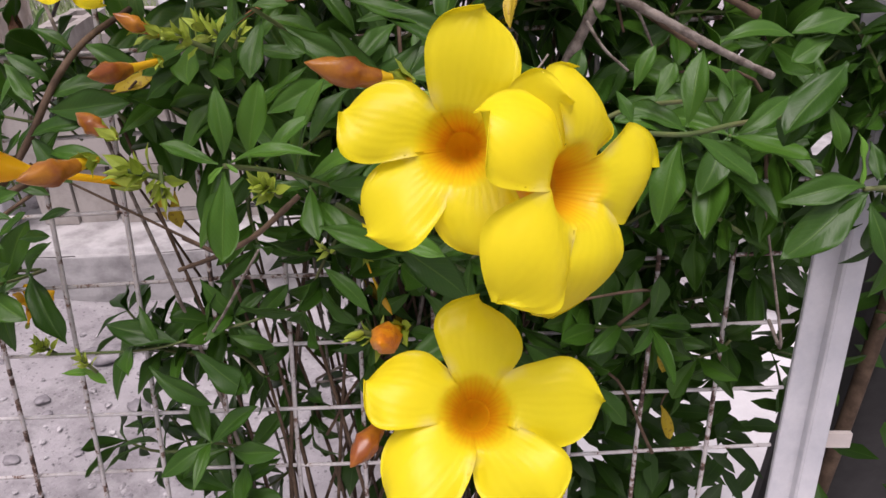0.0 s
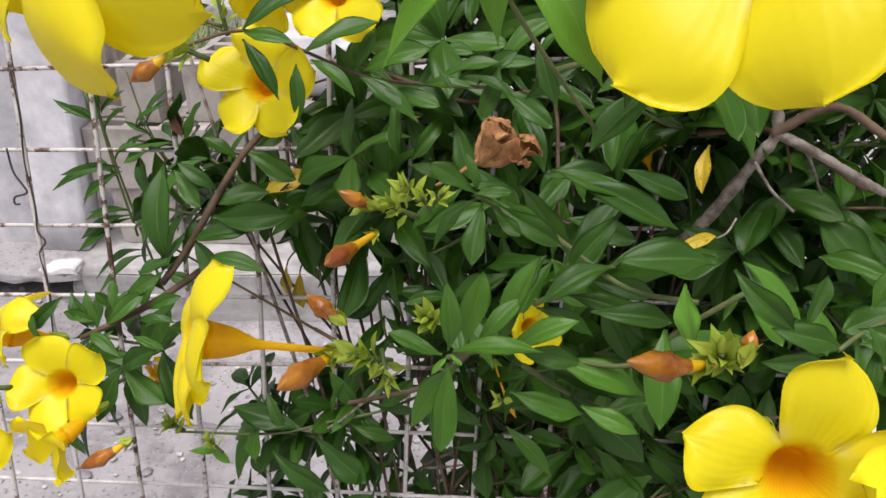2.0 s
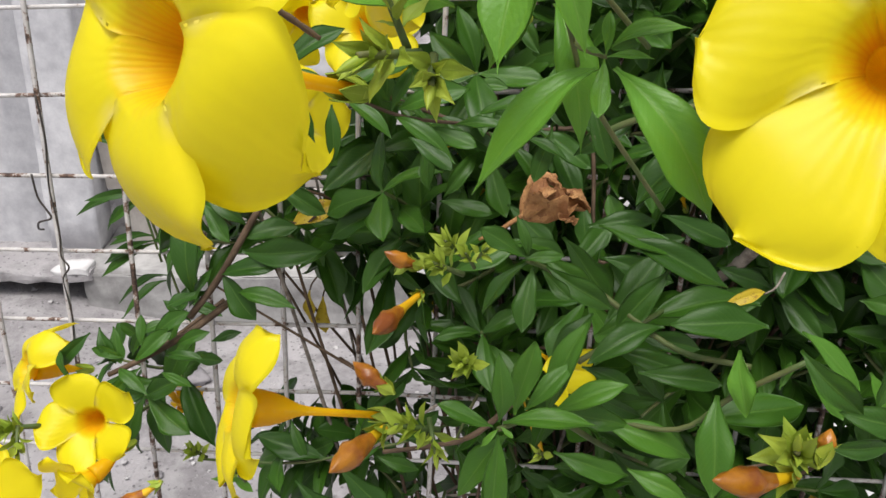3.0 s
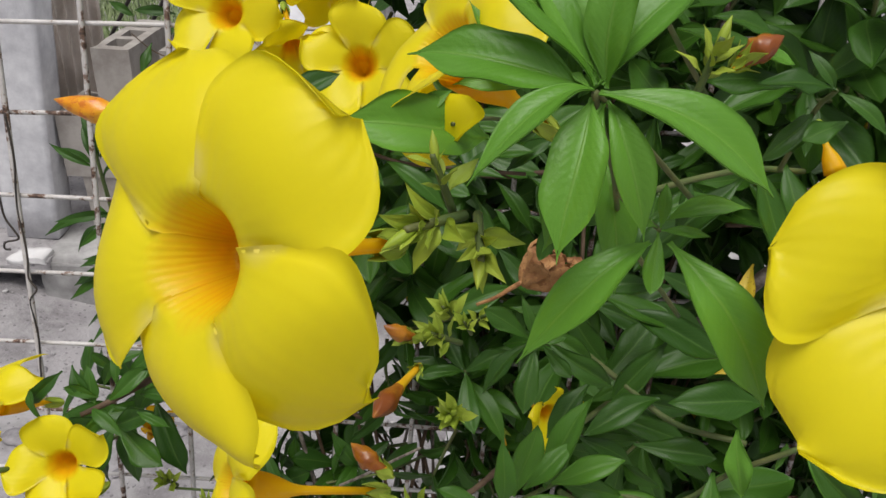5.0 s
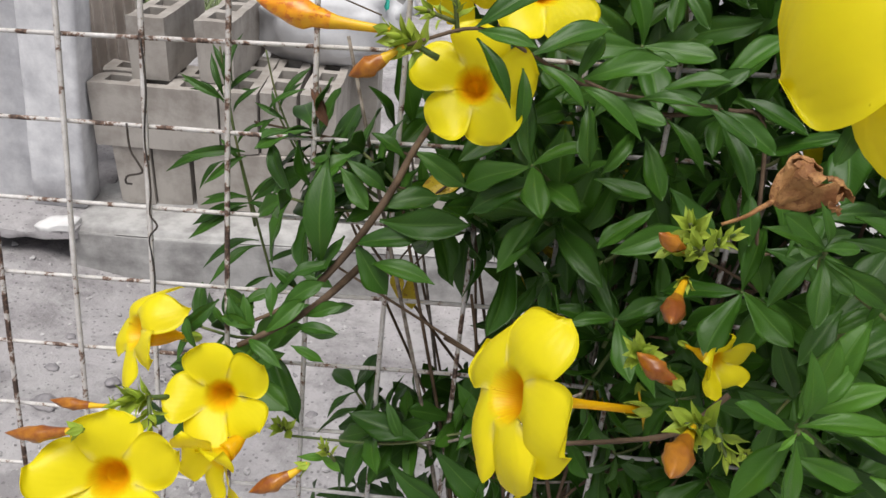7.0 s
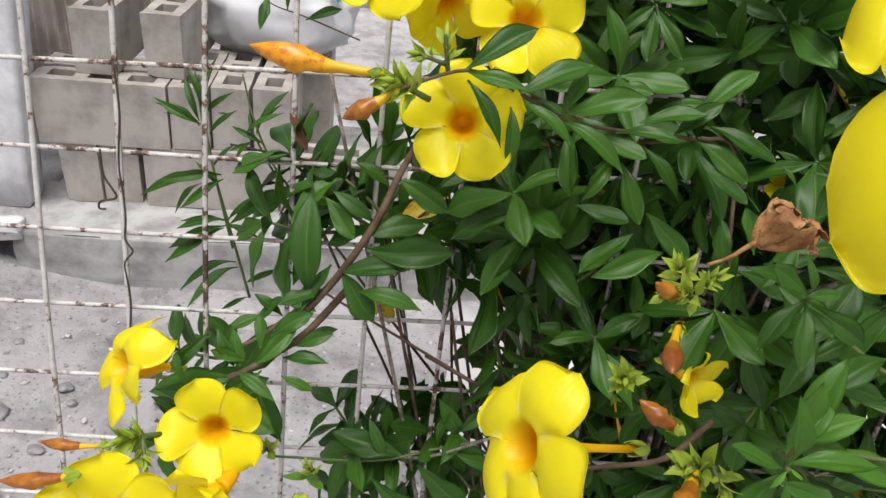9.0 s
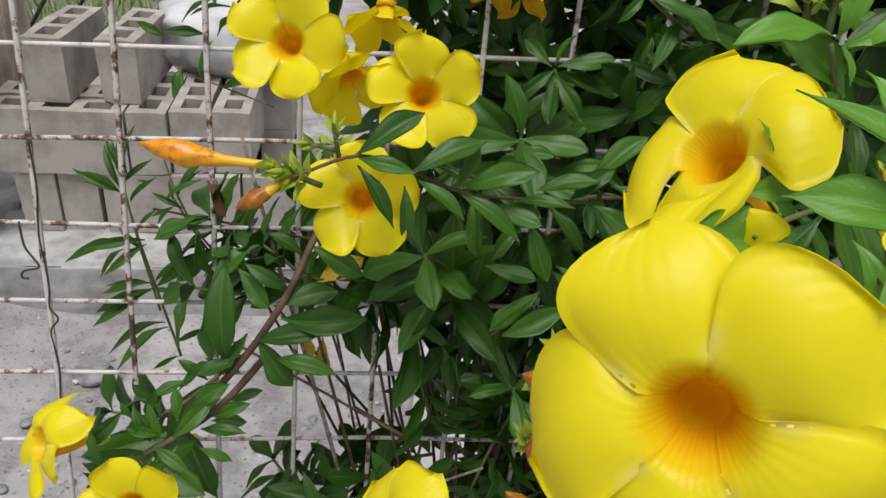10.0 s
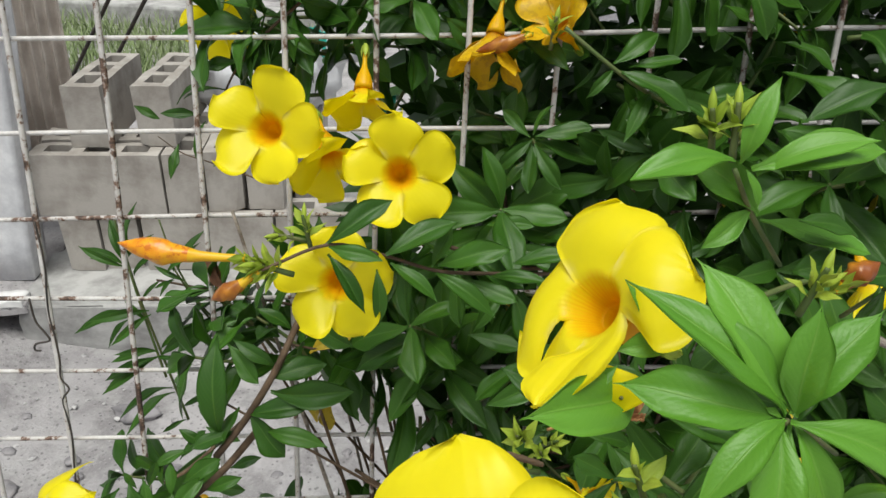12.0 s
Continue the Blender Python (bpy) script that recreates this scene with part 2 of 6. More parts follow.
def ground_material():
    m, t, p = mat("dusty_concrete_ground")
    tc = t.nodes.new("ShaderNodeTexCoord")
    o = tc.outputs["Object"]
    big = noise_at(t, o, 2.2, 6.0)
    mid = noise_at(t, o, 14.0, 6.0, 0.65)
    fine = noise_at(t, o, 130.0, 5.0, 0.75)
    col = ramp(t, big, [(0.35, (0.36, 0.34, 0.351)), (0.62, (0.54, 0.515, 0.526))])
    patch = ramp(t, noise_at(t, o, 6.0, 5.0, 0.7), [(0.46, (0, 0, 0)), (0.6, (1, 1, 1))])
    col = mix(t, math_node(t, 'MULTIPLY', patch, 0.55), col, (0.18, 0.168, 0.171))
    col = mix(t, ramp(t, mid, [(0.5, (0, 0, 0)), (0.68, (0.63, 0.63, 0.63))]), col, (0.504, 0.491, 0.491))
    v = node(t, "ShaderNodeTexVoronoi", Scale=55.0)
    t.links.new(o, v.inputs["Vector"])
    grit = math_node(t, 'LESS_THAN', v.outputs["Distance"], 0.2)
    col = mix(t, math_node(t, 'MULTIPLY', grit, 0.55), col, (0.135, 0.128, 0.133))
    col = mix(t, math_node(t, 'MULTIPLY', math_node(t, 'GREATER_THAN', fine, 0.6), 0.35), col, (0.54, 0.531, 0.526))
    t.links.new(col, p.inputs["Base Color"])
    p.inputs["Roughness"].default_value = 0.95
    h = math_node(t, 'ADD', math_node(t, 'MULTIPLY', mid, 2.0), fine)
    bump(t, p, math_node(t, 'ADD', h, grit), 0.9, 0.009)
    return m


GROUND = ground_material()
GRIT = spotted("grit", (0.22, 0.21, 0.215), (0.62, 0.6, 0.6), 40.0, 0.95, 160)


# ---- building helpers ----
def part(name, bm, material, parent=None, label="", local=False):
    """Links a bmesh as one smooth mesh object, under parent if one is given; built in world places, or in the parent's own axes if local."""
    me = bpy.data.meshes.new(name)
    bm.to_mesh(me)
    bm.free()
    for f in me.polygons:
        f.use_smooth = True
    me.materials.append(material)
    ob = new(name, me)
    if parent:
        ob.parent = parent
        if not local and parent.parent is None:
            ob.matrix_basis = Matrix.Translation(-parent.location)
    if label:
        ob["label"] = label
    return ob


def flat(ob):
    for f in ob.data.polygons:
        f.use_smooth = False
    return ob


def thing(name, label, category, group="", kind="", at=(0, 0, 0)):
    ob = new(name)
    ob.location = at
    ob.empty_display_size = 0.02
    return tagged(ob, label, category, group, kind)


def box(x0, y0, z0, x1, y1, z1, bm=None, cut=0.0):
    own = bm is None
    bm = bm or bmesh.new()
    v = [bm.verts.new((x, y, z)) for z in (z0, z1) for y in (y0, y1) for x in (x0, x1)]
    fs = [bm.faces.new([v[i] for i in q]) for q in ((0, 2, 3, 1), (4, 5, 7, 6), (0, 1, 5, 4), (1, 3, 7, 5), (3, 2, 6, 7), (2, 0, 4, 6))]
    if own and cut:
        bmesh.ops.bevel(bm, geom=bm.edges[:], offset=cut, segments=2, affect='EDGES', profile=0.6)
    return bm


def smooth_line(pts, n):
    """Points along a Catmull-Rom line through pts, n per stretch."""
    p = [Vector(q) for q in pts]
    if len(p) == 2:
        return [p[0].lerp(p[1], i / n) for i in range(n + 1)]
    p = [2 * p[0] - p[1]] + p + [2 * p[-1] - p[-2]]
    out = []
    for a, b, c, d in zip(p, p[1:], p[2:], p[3:]):
        for i in range(n):
            s = i / n
            out.append(0.5 * (2 * b + (c - a) * s + (2 * a - 5 * b + 4 * c - d) * s * s + (3 * b - a - 3 * c + d) * s ** 3))
    out.append(p[-2])
    return out


def tube(pts, r0, r1, n=5, sides=7, bm=None, swell=None):
    """A round stem through pts, from radius r0 to r1; swell(s) scales it along the way."""
    bm = bm or bmesh.new()
    line = smooth_line(pts, n)
    side = Vector((0, 0, 1)) if abs((line[1] - line[0]).normalized().z) < 0.8 else Vector((1, 0, 0))
    rings = []
    for i, q in enumerate(line):
        d = (line[min(i + 1, len(line) - 1)] - line[max(i - 1, 0)]).normalized()
        a = d.cross(side).normalized()
        b = a.cross(d).normalized()
        side = b
        s = i / (len(line) - 1)
        r = (r0 + (r1 - r0) * s) * (swell(s) if swell else 1)
        rings.append([bm.verts.new(q + r * (math.cos(w) * a + math.sin(w) * b)) for w in (2 * math.pi * k / sides for k in range(sides))])
    for r, s in zip(rings, rings[1:]):
        for k in range(sides):
            bm.faces.new((r[k], r[(k + 1) % sides], s[(k + 1) % sides], s[k]))
    bm.faces.new(rings[0][::-1])
    bm.faces.new(rings[-1])
    return bm


def sheet(fn, n, m, thick, bm=None, layer="leaf", uv_fn=None):
    """A thin curved sheet: fn(s, v) gives its place for s in 0..1 along and v in -1..1 across; it has two faces and a rim."""
    bm = bm or bmesh.new()
    lay = bm.loops.layers.uv.get(layer) or bm.loops.layers.uv.new(layer)
    grid = [[Vector(fn(i / n, 2 * j / m - 1)) for j in range(m + 1)] for i in range(n + 1)]
    top, low = [], []
    for i in range(n + 1):
        a, b = [], []
        for j in range(m + 1):
            du = grid[min(i + 1, n)][j] - grid[max(i - 1, 0)][j]
            dv = grid[i][min(j + 1, m)] - grid[i][max(j - 1, 0)]
            nn = dv.cross(du)
            nn = nn.normalized() if nn.length > 1e-12 else Vector((0, 0, 1))
            a.append(bm.verts.new(grid[i][j] - nn * (thick / 2)))
            b.append(bm.verts.new(grid[i][j] + nn * (thick / 2)))
        top.append(a)
        low.append(b)
    put = uv_fn or (lambda s, v: (0.5 + 0.5 * v, s))

    def face(vs, at):
        f = bm.faces.new(vs)
        for lp, q in zip(f.loops, at):
            lp[lay].uv = put(*q)

    for i in range(n):
        for j in range(m):
            ij = ((i, j), (i, j + 1), (i + 1, j + 1), (i + 1, j))
            sv = [(a / n, 2 * b / m - 1) for a, b in ij]
            face([top[a][b] for a, b in ij], sv)
            face([low[a][b] for a, b in ij[::-1]], sv[::-1])
    edge = [(i, 0) for i in range(n)] + [(n, j) for j in range(m)] + [(i, m) for i in range(n, 0, -1)] + [(0, j) for j in range(m, 0, -1)]
    for (a, b), (c, d) in zip(edge, edge[1:] + edge[:1]):
        face([top[c][d], top[a][b], low[a][b], low[c][d]], [(a / n, 2 * b / m - 1)] * 4)
    return bm


# ---- leaves: a few shapes of unit length, along +y, face up +z ----
def leaf_shape(width, fold, droop, wave, seed, n=12, m=8, twist=0.0, bract=False, taper=0.0):
    rr = random.Random(seed)
    ph = rr.uniform(0, 6.28)
    peak = rr.uniform(0.3, 0.42) if bract else rr.uniform(0.54, 0.68)

    lean = rr.uniform(-0.05, 0.05)

    def fn(s, v):
        k = s / peak if s < peak else 1 + (s - peak) / (1 - peak)
        w = width * (math.sin(0.5 * math.pi * k) ** 1.15 if k < 1 else max(0.0, math.cos(0.5 * math.pi * (k - 1))) ** (1.1 if bract else 0.5 + 0.25 * (k - 1) + taper * (k - 1) ** 1.5))
        w = max(w, 0.016 * (1 - s) + 0.001) * (1 + 0.05 * math.sin(13 * s + ph) + 0.04 * math.sin(5 * s + 2 * ph) * (1 if v > 0 else -1))
        a = v * w
        c = abs(v)
        z = -droop * s * s + fold * c * w - 0.55 * fold * c * c * w + wave * math.sin(10 * s + ph + 1.5 * v) * c * c * w
        y = s * (1 - 0.22 * droop * s) + 0.03 * c * w
        tw = twist * s
        return (a * math.cos(tw) + (0.05 * math.sin(3 * s + ph) + lean) * s * (1 - s) * 2, y, z + a * math.sin(tw))

    return sheet(fn, n, m, 0.010)


def mesh_of(bm, name, material):
    me = bpy.data.meshes.new(name)
    bm.to_mesh(me)
    bm.free()
    for f in me.polygons:
        f.use_smooth = True
    me.materials.append(material)
    return me


LEAF_SHAPES = {}
FORMS = ((0.172, 0.5, 0.2, 0.16, 0.35), (0.155, 0.8, 0.36, 0.2, -0.5), (0.18, 0.4, 0.08, 0.2, 0.2), (0.16, 0.75, 0.52, 0.18, 0.55), (0.175, 0.45, 0.28, 0.3, -0.3),
         (0.15, 0.9, 0.44, 0.25, 0.8), (0.168, 0.6, 0.14, 0.28, -0.7), (0.162, 0.65, 0.3, 0.22, 0.1), (0.158, 0.8, 0.85, 0.15, 0.35))
for kind, material in (("green", LEAF), ("fresh", LEAF_FRESH), ("young", LEAF_YOUNG), ("yellow", LEAF_YELLOW), ("sepal", SEPAL), ("dry", DRY_LEAF)):
    LEAF_SHAPES[kind] = [mesh_of(leaf_shape(w, f, d, wv, i, twist=tw, bract=kind == "sepal", taper=(0.2, 0.5, 0.1, 0.45, 0.3, 0.8, 0.1, 0.4, 1.0)[i]), "leaf_" + kind, material) for i, (w, f, d, wv, tw) in enumerate(FORMS)]
TIP_FORMS = ((0.17, 0.8, 0.5, 0.1, 0.2), (0.16, 0.9, 0.7, 0.12, -0.3), (0.18, 0.7, 0.4, 0.14, 0.4), (0.165, 1.0, 0.85, 0.1, -0.5), (0.175, 0.8, 0.6, 0.12, 0.1))
LEAF_SHAPES["tip"] = [mesh_of(leaf_shape(w, f, d, wv, 40 + i, 20, 8, tw, taper=1.3), "leaf_tip", LEAF_YOUNG) for i, (w, f, d, wv, tw) in enumerate(TIP_FORMS)]
rnd = random.Random(11)


def leaf(parent, base, tip, kind="green", face=(0.0, -0.62, 0.78), width=1.0, shape=None, name="leaf"):
    """One leaf from base to tip, its upper side turned towards face."""
    b, t = Vector(base), Vector(tip)
    y = (t - b).normalized()
    f = Vector(face) + Vector((rnd.uniform(-0.45, 0.45), rnd.uniform(-0.3, 0.3), rnd.uniform(-0.35, 0.35)))
    if abs(f.normalized().dot(y)) > 0.9:
        f = f + Vector((0.5, 0.3, 0.6))
    x = y.cross(f).normalized()
    z = x.cross(y).normalized()
    size = (t - b).length
    k = rnd.randrange(len(LEAF_SHAPES[kind])) if shape is None else shape
    me = LEAF_SHAPES[kind][k]
    ob = new(name, me)
    droop = (TIP_FORMS if kind == "tip" else FORMS)[k][2]
    # the drooping tip still meets the given point
    turn = Matrix.Rotation(math.atan2(droop, 1 - 0.22 * droop), 3, 'X')
    size = size / math.hypot(1 - 0.22 * droop, droop)
    rot = Matrix((x, y, z)).transposed() @ turn
    ob.parent = parent
    ob.matrix_basis = Matrix.Translation(b - parent.location) @ rot.to_4x4() @ Matrix.Diagonal((size * width, size, size, 1))
    return ob


def branch(label, pts, r0, r1, *leaves, wood=None, kind="green", width=1.0, shape=None, name="leafy_branch"):
    """A stem through pts with leaves given as base and tip."""
    b = thing(name, label, "branch", "shrub branches", at=pts[0])
    part("stem", tube(pts, 0.72 * r0, 0.72 * r1), wood or STEM, b)
    for q in leaves:
        leaf(b, q[0:3], q[3:6], q[6] if len(q) > 6 else kind, width=width, shape=shape)
    return b


# ---- ground, kerb, walls ----
GZ = -0.12
WALL = Matrix.Translation((-1.55, 1.75, 0)) @ Matrix.Rotation(radians(13.5), 4, 'Z')


def in_wall(ob):
    ob.matrix_world = WALL @ ob.matrix_world
    return ob


def rough(bm, amount, scale, seed=0.0):
    for v in bm.verts:
        v.co += noise.noise_vector(v.co * scale + Vector((seed, 0, 0))) * amount
    return bm


def cuts(bm, n):
    bmesh.ops.subdivide_edges(bm, edges=bm.edges[:], cuts=n, use_grid_fill=True)
    return bm


bm = bmesh.new()
xs = [-60, -20, -8, -4] + [-3 + 0.1 * i for i in range(61)] + [4, 8, 20, 60]
ys = [-60, -20, -5, -1, 0] + [0.4 + 0.08 * i for i in range(40)] + [4.5, 6, 9, 20, 60]


def hollow(x, y):
    """The ground drops away along the kerb's foot, and is heaped up against its broken end."""
    q = WALL.inverted() @ Vector((x, y, 0))
    if q.y > 0:
        return -0.05
    heap = 0.045 * math.exp(-((q.y + 0.24) / 0.2) ** 2) * min(1.0, max(0.0, (0.02 - q.x) / 0.12))
    return heap - 0.055 * math.exp(-((q.y + 0.2) / 0.22) ** 2) * min(1.0, max(0.0, (q.x + 0.02) / 0.3))


gv = [[bm.verts.new((x, y, GZ + hollow(x, y) * (abs(x) < 4 and 0 < y < 5) + (0.012 * noise.noise((x * 2.3, y * 2.3, 0)) + 0.006 * noise.noise((x * 9, y * 9, 3)) if abs(x) < 4 and 0 < y < 5 else 0))) for x in xs] for y in ys]
for j in range(len(ys) - 1):
    for i in range(len(xs) - 1):
        bm.faces.new((gv[j][i], gv[j][i + 1], gv[j + 1][i + 1], gv[j + 1][i]))
tagged(part("ground", bm, GROUND), "pale dusty concrete ground with grit and stains", "ground", kind="structure")

bm = cuts(box(0.0, -0.185, -0.24, 3.2, 0.75, 0.0), 26)
bmesh.ops.bevel(bm, geom=[e for e in bm.edges if abs(e.verts[0].co.y + 0.185) < 1e-4 and abs(e.verts[1].co.y + 0.185) < 1e-4 and e.verts[0].co.z > -0.001 and e.verts[1].co.z > -0.001], offset=0.012, segments=2, affect='EDGES')
tagged(in_wall(part("kerb", rough(rough(bm, 0.009, 6), 0.006, 23), PLINTH)), "low pale concrete kerb with a worn edge", "kerb", kind="structure")
# the kerb's broken end: a thin crumbling topping that overhangs a dark gap
bm = rough(rough(cuts(box(-1.4, -0.2, -0.028, 0.03, 0.75, -0.002), 30), 0.014, 5), 0.01, 30)
tagged(in_wall(part("pavement_end", bm, GROUND)), "crumbling grey concrete topping broken off over a gap", "pavement", kind="structure")
bm = rough(cuts(box(-1.4, -0.06, -0.24, 0.0, 0.75, -0.03), 12), 0.01, 9)
tagged(in_wall(part("kerb_core", bm, STONE)), "dark rubble under the broken topping", "kerb", kind="structure")
slab = rough(cuts(box(-0.05, -0.03, -0.012, 0.05, 0.03, 0.006), 5), 0.01, 22)
slab.transform(WALL @ Matrix.Translation((-0.03, -0.165, 0.004)) @ Matrix.Rotation(radians(-3), 4, 'Y'))
tagged(part("concrete_chip", slab, PALE), "pale broken concrete chip lying on the kerb", "stone")

bm = rough(cuts(box(-0.25, 0.85, -0.14, 3.0, 1.72, -0.085), 8), 0.006, 4)
tagged(part("pavement", bm, PALE), "pale bright concrete slab beyond the shrub", "pavement", kind="structure")

# the rendered pillar, a little out of plumb, and the rough wall beside it
bm = cuts(box(-0.15, -0.05, 0, 0.0, 0.05, 0.92), 8)
for v in bm.verts:
    v.co.x += 0.10 * v.co.z
tagged(in_wall(part("pillar", rough(bm, 0.003, 7), PLASTER)), "pale grey rendered concrete pillar", "pillar", kind="structure")
bm = cuts(box(-2.6, 0.0, -0.14, -0.153, 0.10, 0.86), 10)
for v in bm.verts:
    v.co.x += 0.10 * v.co.z if v.co.x > -1 else 0
tagged(in_wall(part("wall_left", rough(bm, 0.006, 5), PLASTER)), "rough grey concrete wall", "wall", kind="structure")


def hollow_block(label, u, back, z, turn=0.0, long=0.385, wide=0.105, high=0.188):
    """A hollow concrete block with three cells; u, back, z: its near left lower corner along the wall; turn 90: end on."""
    bm = bmesh.new()
    t, w = 0.027, 0.036
    cell = (long - 4 * w) / 3
    px = [0, w, w + cell, 2 * w + cell, 2 * w + 2 * cell, 3 * w + 2 * cell, 3 * w + 3 * cell, long]
    py = [0, t, wide - t, wide]
    solid = lambda i, j: 0 <= i < 7 and 0 <= j < 3 and not (j == 1 and i in (1, 3, 5))
    vs = {}

    def vert(i, j, k):
        if (i, j, k) not in vs:
            vs[i, j, k] = bm.verts.new((px[i], py[j], k * high))
        return vs[i, j, k]

    for i in range(7):
        for j in range(3):
            if not solid(i, j):
                continue
            bm.faces.new([vert(a, b, 1) for a, b in ((i, j), (i + 1, j), (i + 1, j + 1), (i, j + 1))])
            bm.faces.new([vert(a, b, 0) for a, b in ((i, j + 1), (i + 1, j + 1), (i + 1, j), (i, j))])
            for di, dj, p, q in ((-1, 0, (i, j + 1), (i, j)), (1, 0, (i + 1, j), (i + 1, j + 1)), (0, -1, (i, j), (i + 1, j)), (0, 1, (i + 1, j + 1), (i, j + 1))):
                if not solid(i + di, j + dj):
                    bm.faces.new((vert(*p, 0), vert(*q, 0), vert(*q, 1), vert(*p, 1)))
    sharp = [e for e in bm.edges if len(e.link_faces) == 2 and e.calc_face_angle() > 1.0]
    bmesh.ops.bevel(bm, geom=sharp, offset=0.004, segments=2, affect='EDGES')
    rough(bm, 0.0025, 22, u * 7 + z * 3)
    cr = random.Random(int(1000 * u + 77 * z))
    for _ in range(5):
        c = Vector((cr.choice((0, long)) if cr.random() < 0.5 else cr.uniform(0, long), cr.choice((0, wide)), cr.choice((0, high))))
        for v in bm.verts:
            dist = (v.co - c).length
            if dist < 0.028:
                v.co += (Vector((long / 2, wide / 2, high / 2)) - v.co).normalized() * 0.008 * (1 - dist / 0.028)
    ob = part("concrete_block", bm, BLOCK)
    ob.matrix_world = WALL @ pose(u, back, z, 0, 0, turn)
    if turn > 45:
        ob.matrix_world = WALL @ pose(u + wide, back, z, 0, 0, turn)
    return tagged(flat(ob), label, "block", "stacked concrete blocks")


hollow_block("grey hollow concrete block lying along the kerb", 0.318, 0.0, 0.0)
hollow_block("grey hollow concrete block standing end on by the pillar", 0.085, 0.0, 0.0, 90)
hollow_block("grey hollow concrete block standing end on", 0.195, 0.01, 0.0, 90)
hollow_block("grey hollow concrete block lying along the row", 0.709, 0.01, 0.0)
hollow_block("chipped grey hollow concrete block in the second row", 0.042, -0.006, 0.19, long=0.357)
hollow_block("grey hollow concrete block in the second row behind", 0.03, 0.12, 0.19)
hollow_block("grey hollow concrete block end on in the second row", 0.405, 0.0, 0.19, 90)
hollow_block("pale hollow concrete block end on in the second row", 0.517, 0.02, 0.19, 91)
hollow_block("grey hollow concrete block end on in the second row", 0.632, 0.03, 0.19, 89)
hollow_block("grey hollow concrete block on top of the stack, cells up", 0.148, 0.05, 0.38, 89, high=0.178)
hollow_block("grey hollow concrete block on top of the stack, cells up", 0.332, 0.06, 0.38, 88, high=0.178)

# weathered ribbed sheet behind the stack
bm = bmesh.new()
n = 96
row = []
for k in (0, 1):
    row.append([bm.verts.new((-0.275 + 0.004 * i, 0.25 + 0.014 * math.sin(i * 0.785) + 0.06 * k, 0.192 + 0.95 * k)) for i in range(n)])
for i in range(n - 1):
    bm.faces.new((row[0][i], row[0][i + 1], row[1][i + 1], row[1][i]))
bmesh.ops.solidify(bm, geom=bm.faces[:], thickness=0.002)
tagged(in_wall(flat(part("ribbed_sheet", bm, SHEET))), "weathered brown ribbed metal sheet leaning behind the blocks", "metal sheet")

# lumpy white sack beside the top blocks
bm = bmesh.new()
bmesh.ops.create_icosphere(bm, subdivisions=4, radius=1)
for v in bm.verts:
    p = v.co.copy()
    k = 1 + 0.2 * noise.noise(p * 2.1) + 0.09 * noise.noise(p * 5.3) + 0.04 * noise.noise(p * 12)
    v.co = Vector((0.24 * math.copysign(abs(p.x) ** 0.7, p.x), 0.18 * p.y, 0.125 * math.copysign(abs(p.z) ** 0.7, p.z))) * k + Vector((0.66, 0.47, 0.495))
sack = thing("white_sack", "dusty white woven sack slumped on the concrete blocks", "sack")
sack.matrix_world = WALL
part("sack_body", bm, SACK, sack, local=True)
part("tied_mouth", tube([(0.87, 0.45, 0.53), (0.905, 0.44, 0.55), (0.94, 0.43, 0.575)], 0.03, 0.04, 6, 12, swell=lambda s: 1 - 0.5 * math.sin(math.pi * s)), SACK, sack, local=True)
for u in (0.47, 0.6, 0.73):
    hollow_block("grey hollow concrete block under the sack", u, 0.40 if u != 0.6 else 0.42, 0.0, 90)
    hollow_block("grey hollow concrete block under the sack", u, 0.40 if u != 0.6 else 0.42, 0.19, 90)

# crumpled teal plastic lying on the sack
bm = sheet(lambda s, v: (0.80 + 0.12 * (s - 0.5) + 0.015 * noise.noise((3 * s, 2 * v, 1)), 0.43 + 0.05 * v + 0.02 * noise.noise((4 * s, 3 * v, 5)),
                         0.602 + 0.035 * v + 0.03 * noise.noise((5 * s, 4 * v, 9)) + 0.02 * noise.noise((11 * s, 9 * v, 2))), 16, 12, 0.001)
tagged(in_wall(flat(part("plastic_sheet", bm, TEAL))), "crumpled teal plastic sheet lying on the white sack", "plastic sheet")

# thin rods leaning behind the stack
for a, b in (((-1.785, 2.45, 0.424), (-1.609, 2.45, 0.676)), ((-1.609, 2.45, 0.492), (-1.492, 2.45, 0.659))):
    a, b = Vector(a), Vector(b)
    d = (b - a) / (b.z - a.z)
    tagged(part("steel_rod", tube([a + d * (GZ - a.z), a, b, b + d * 0.5], 0.007, 0.007, 6), DARK_WIRE), "thin dark steel rod leaning behind the blocks", "rod", "leaning rods")

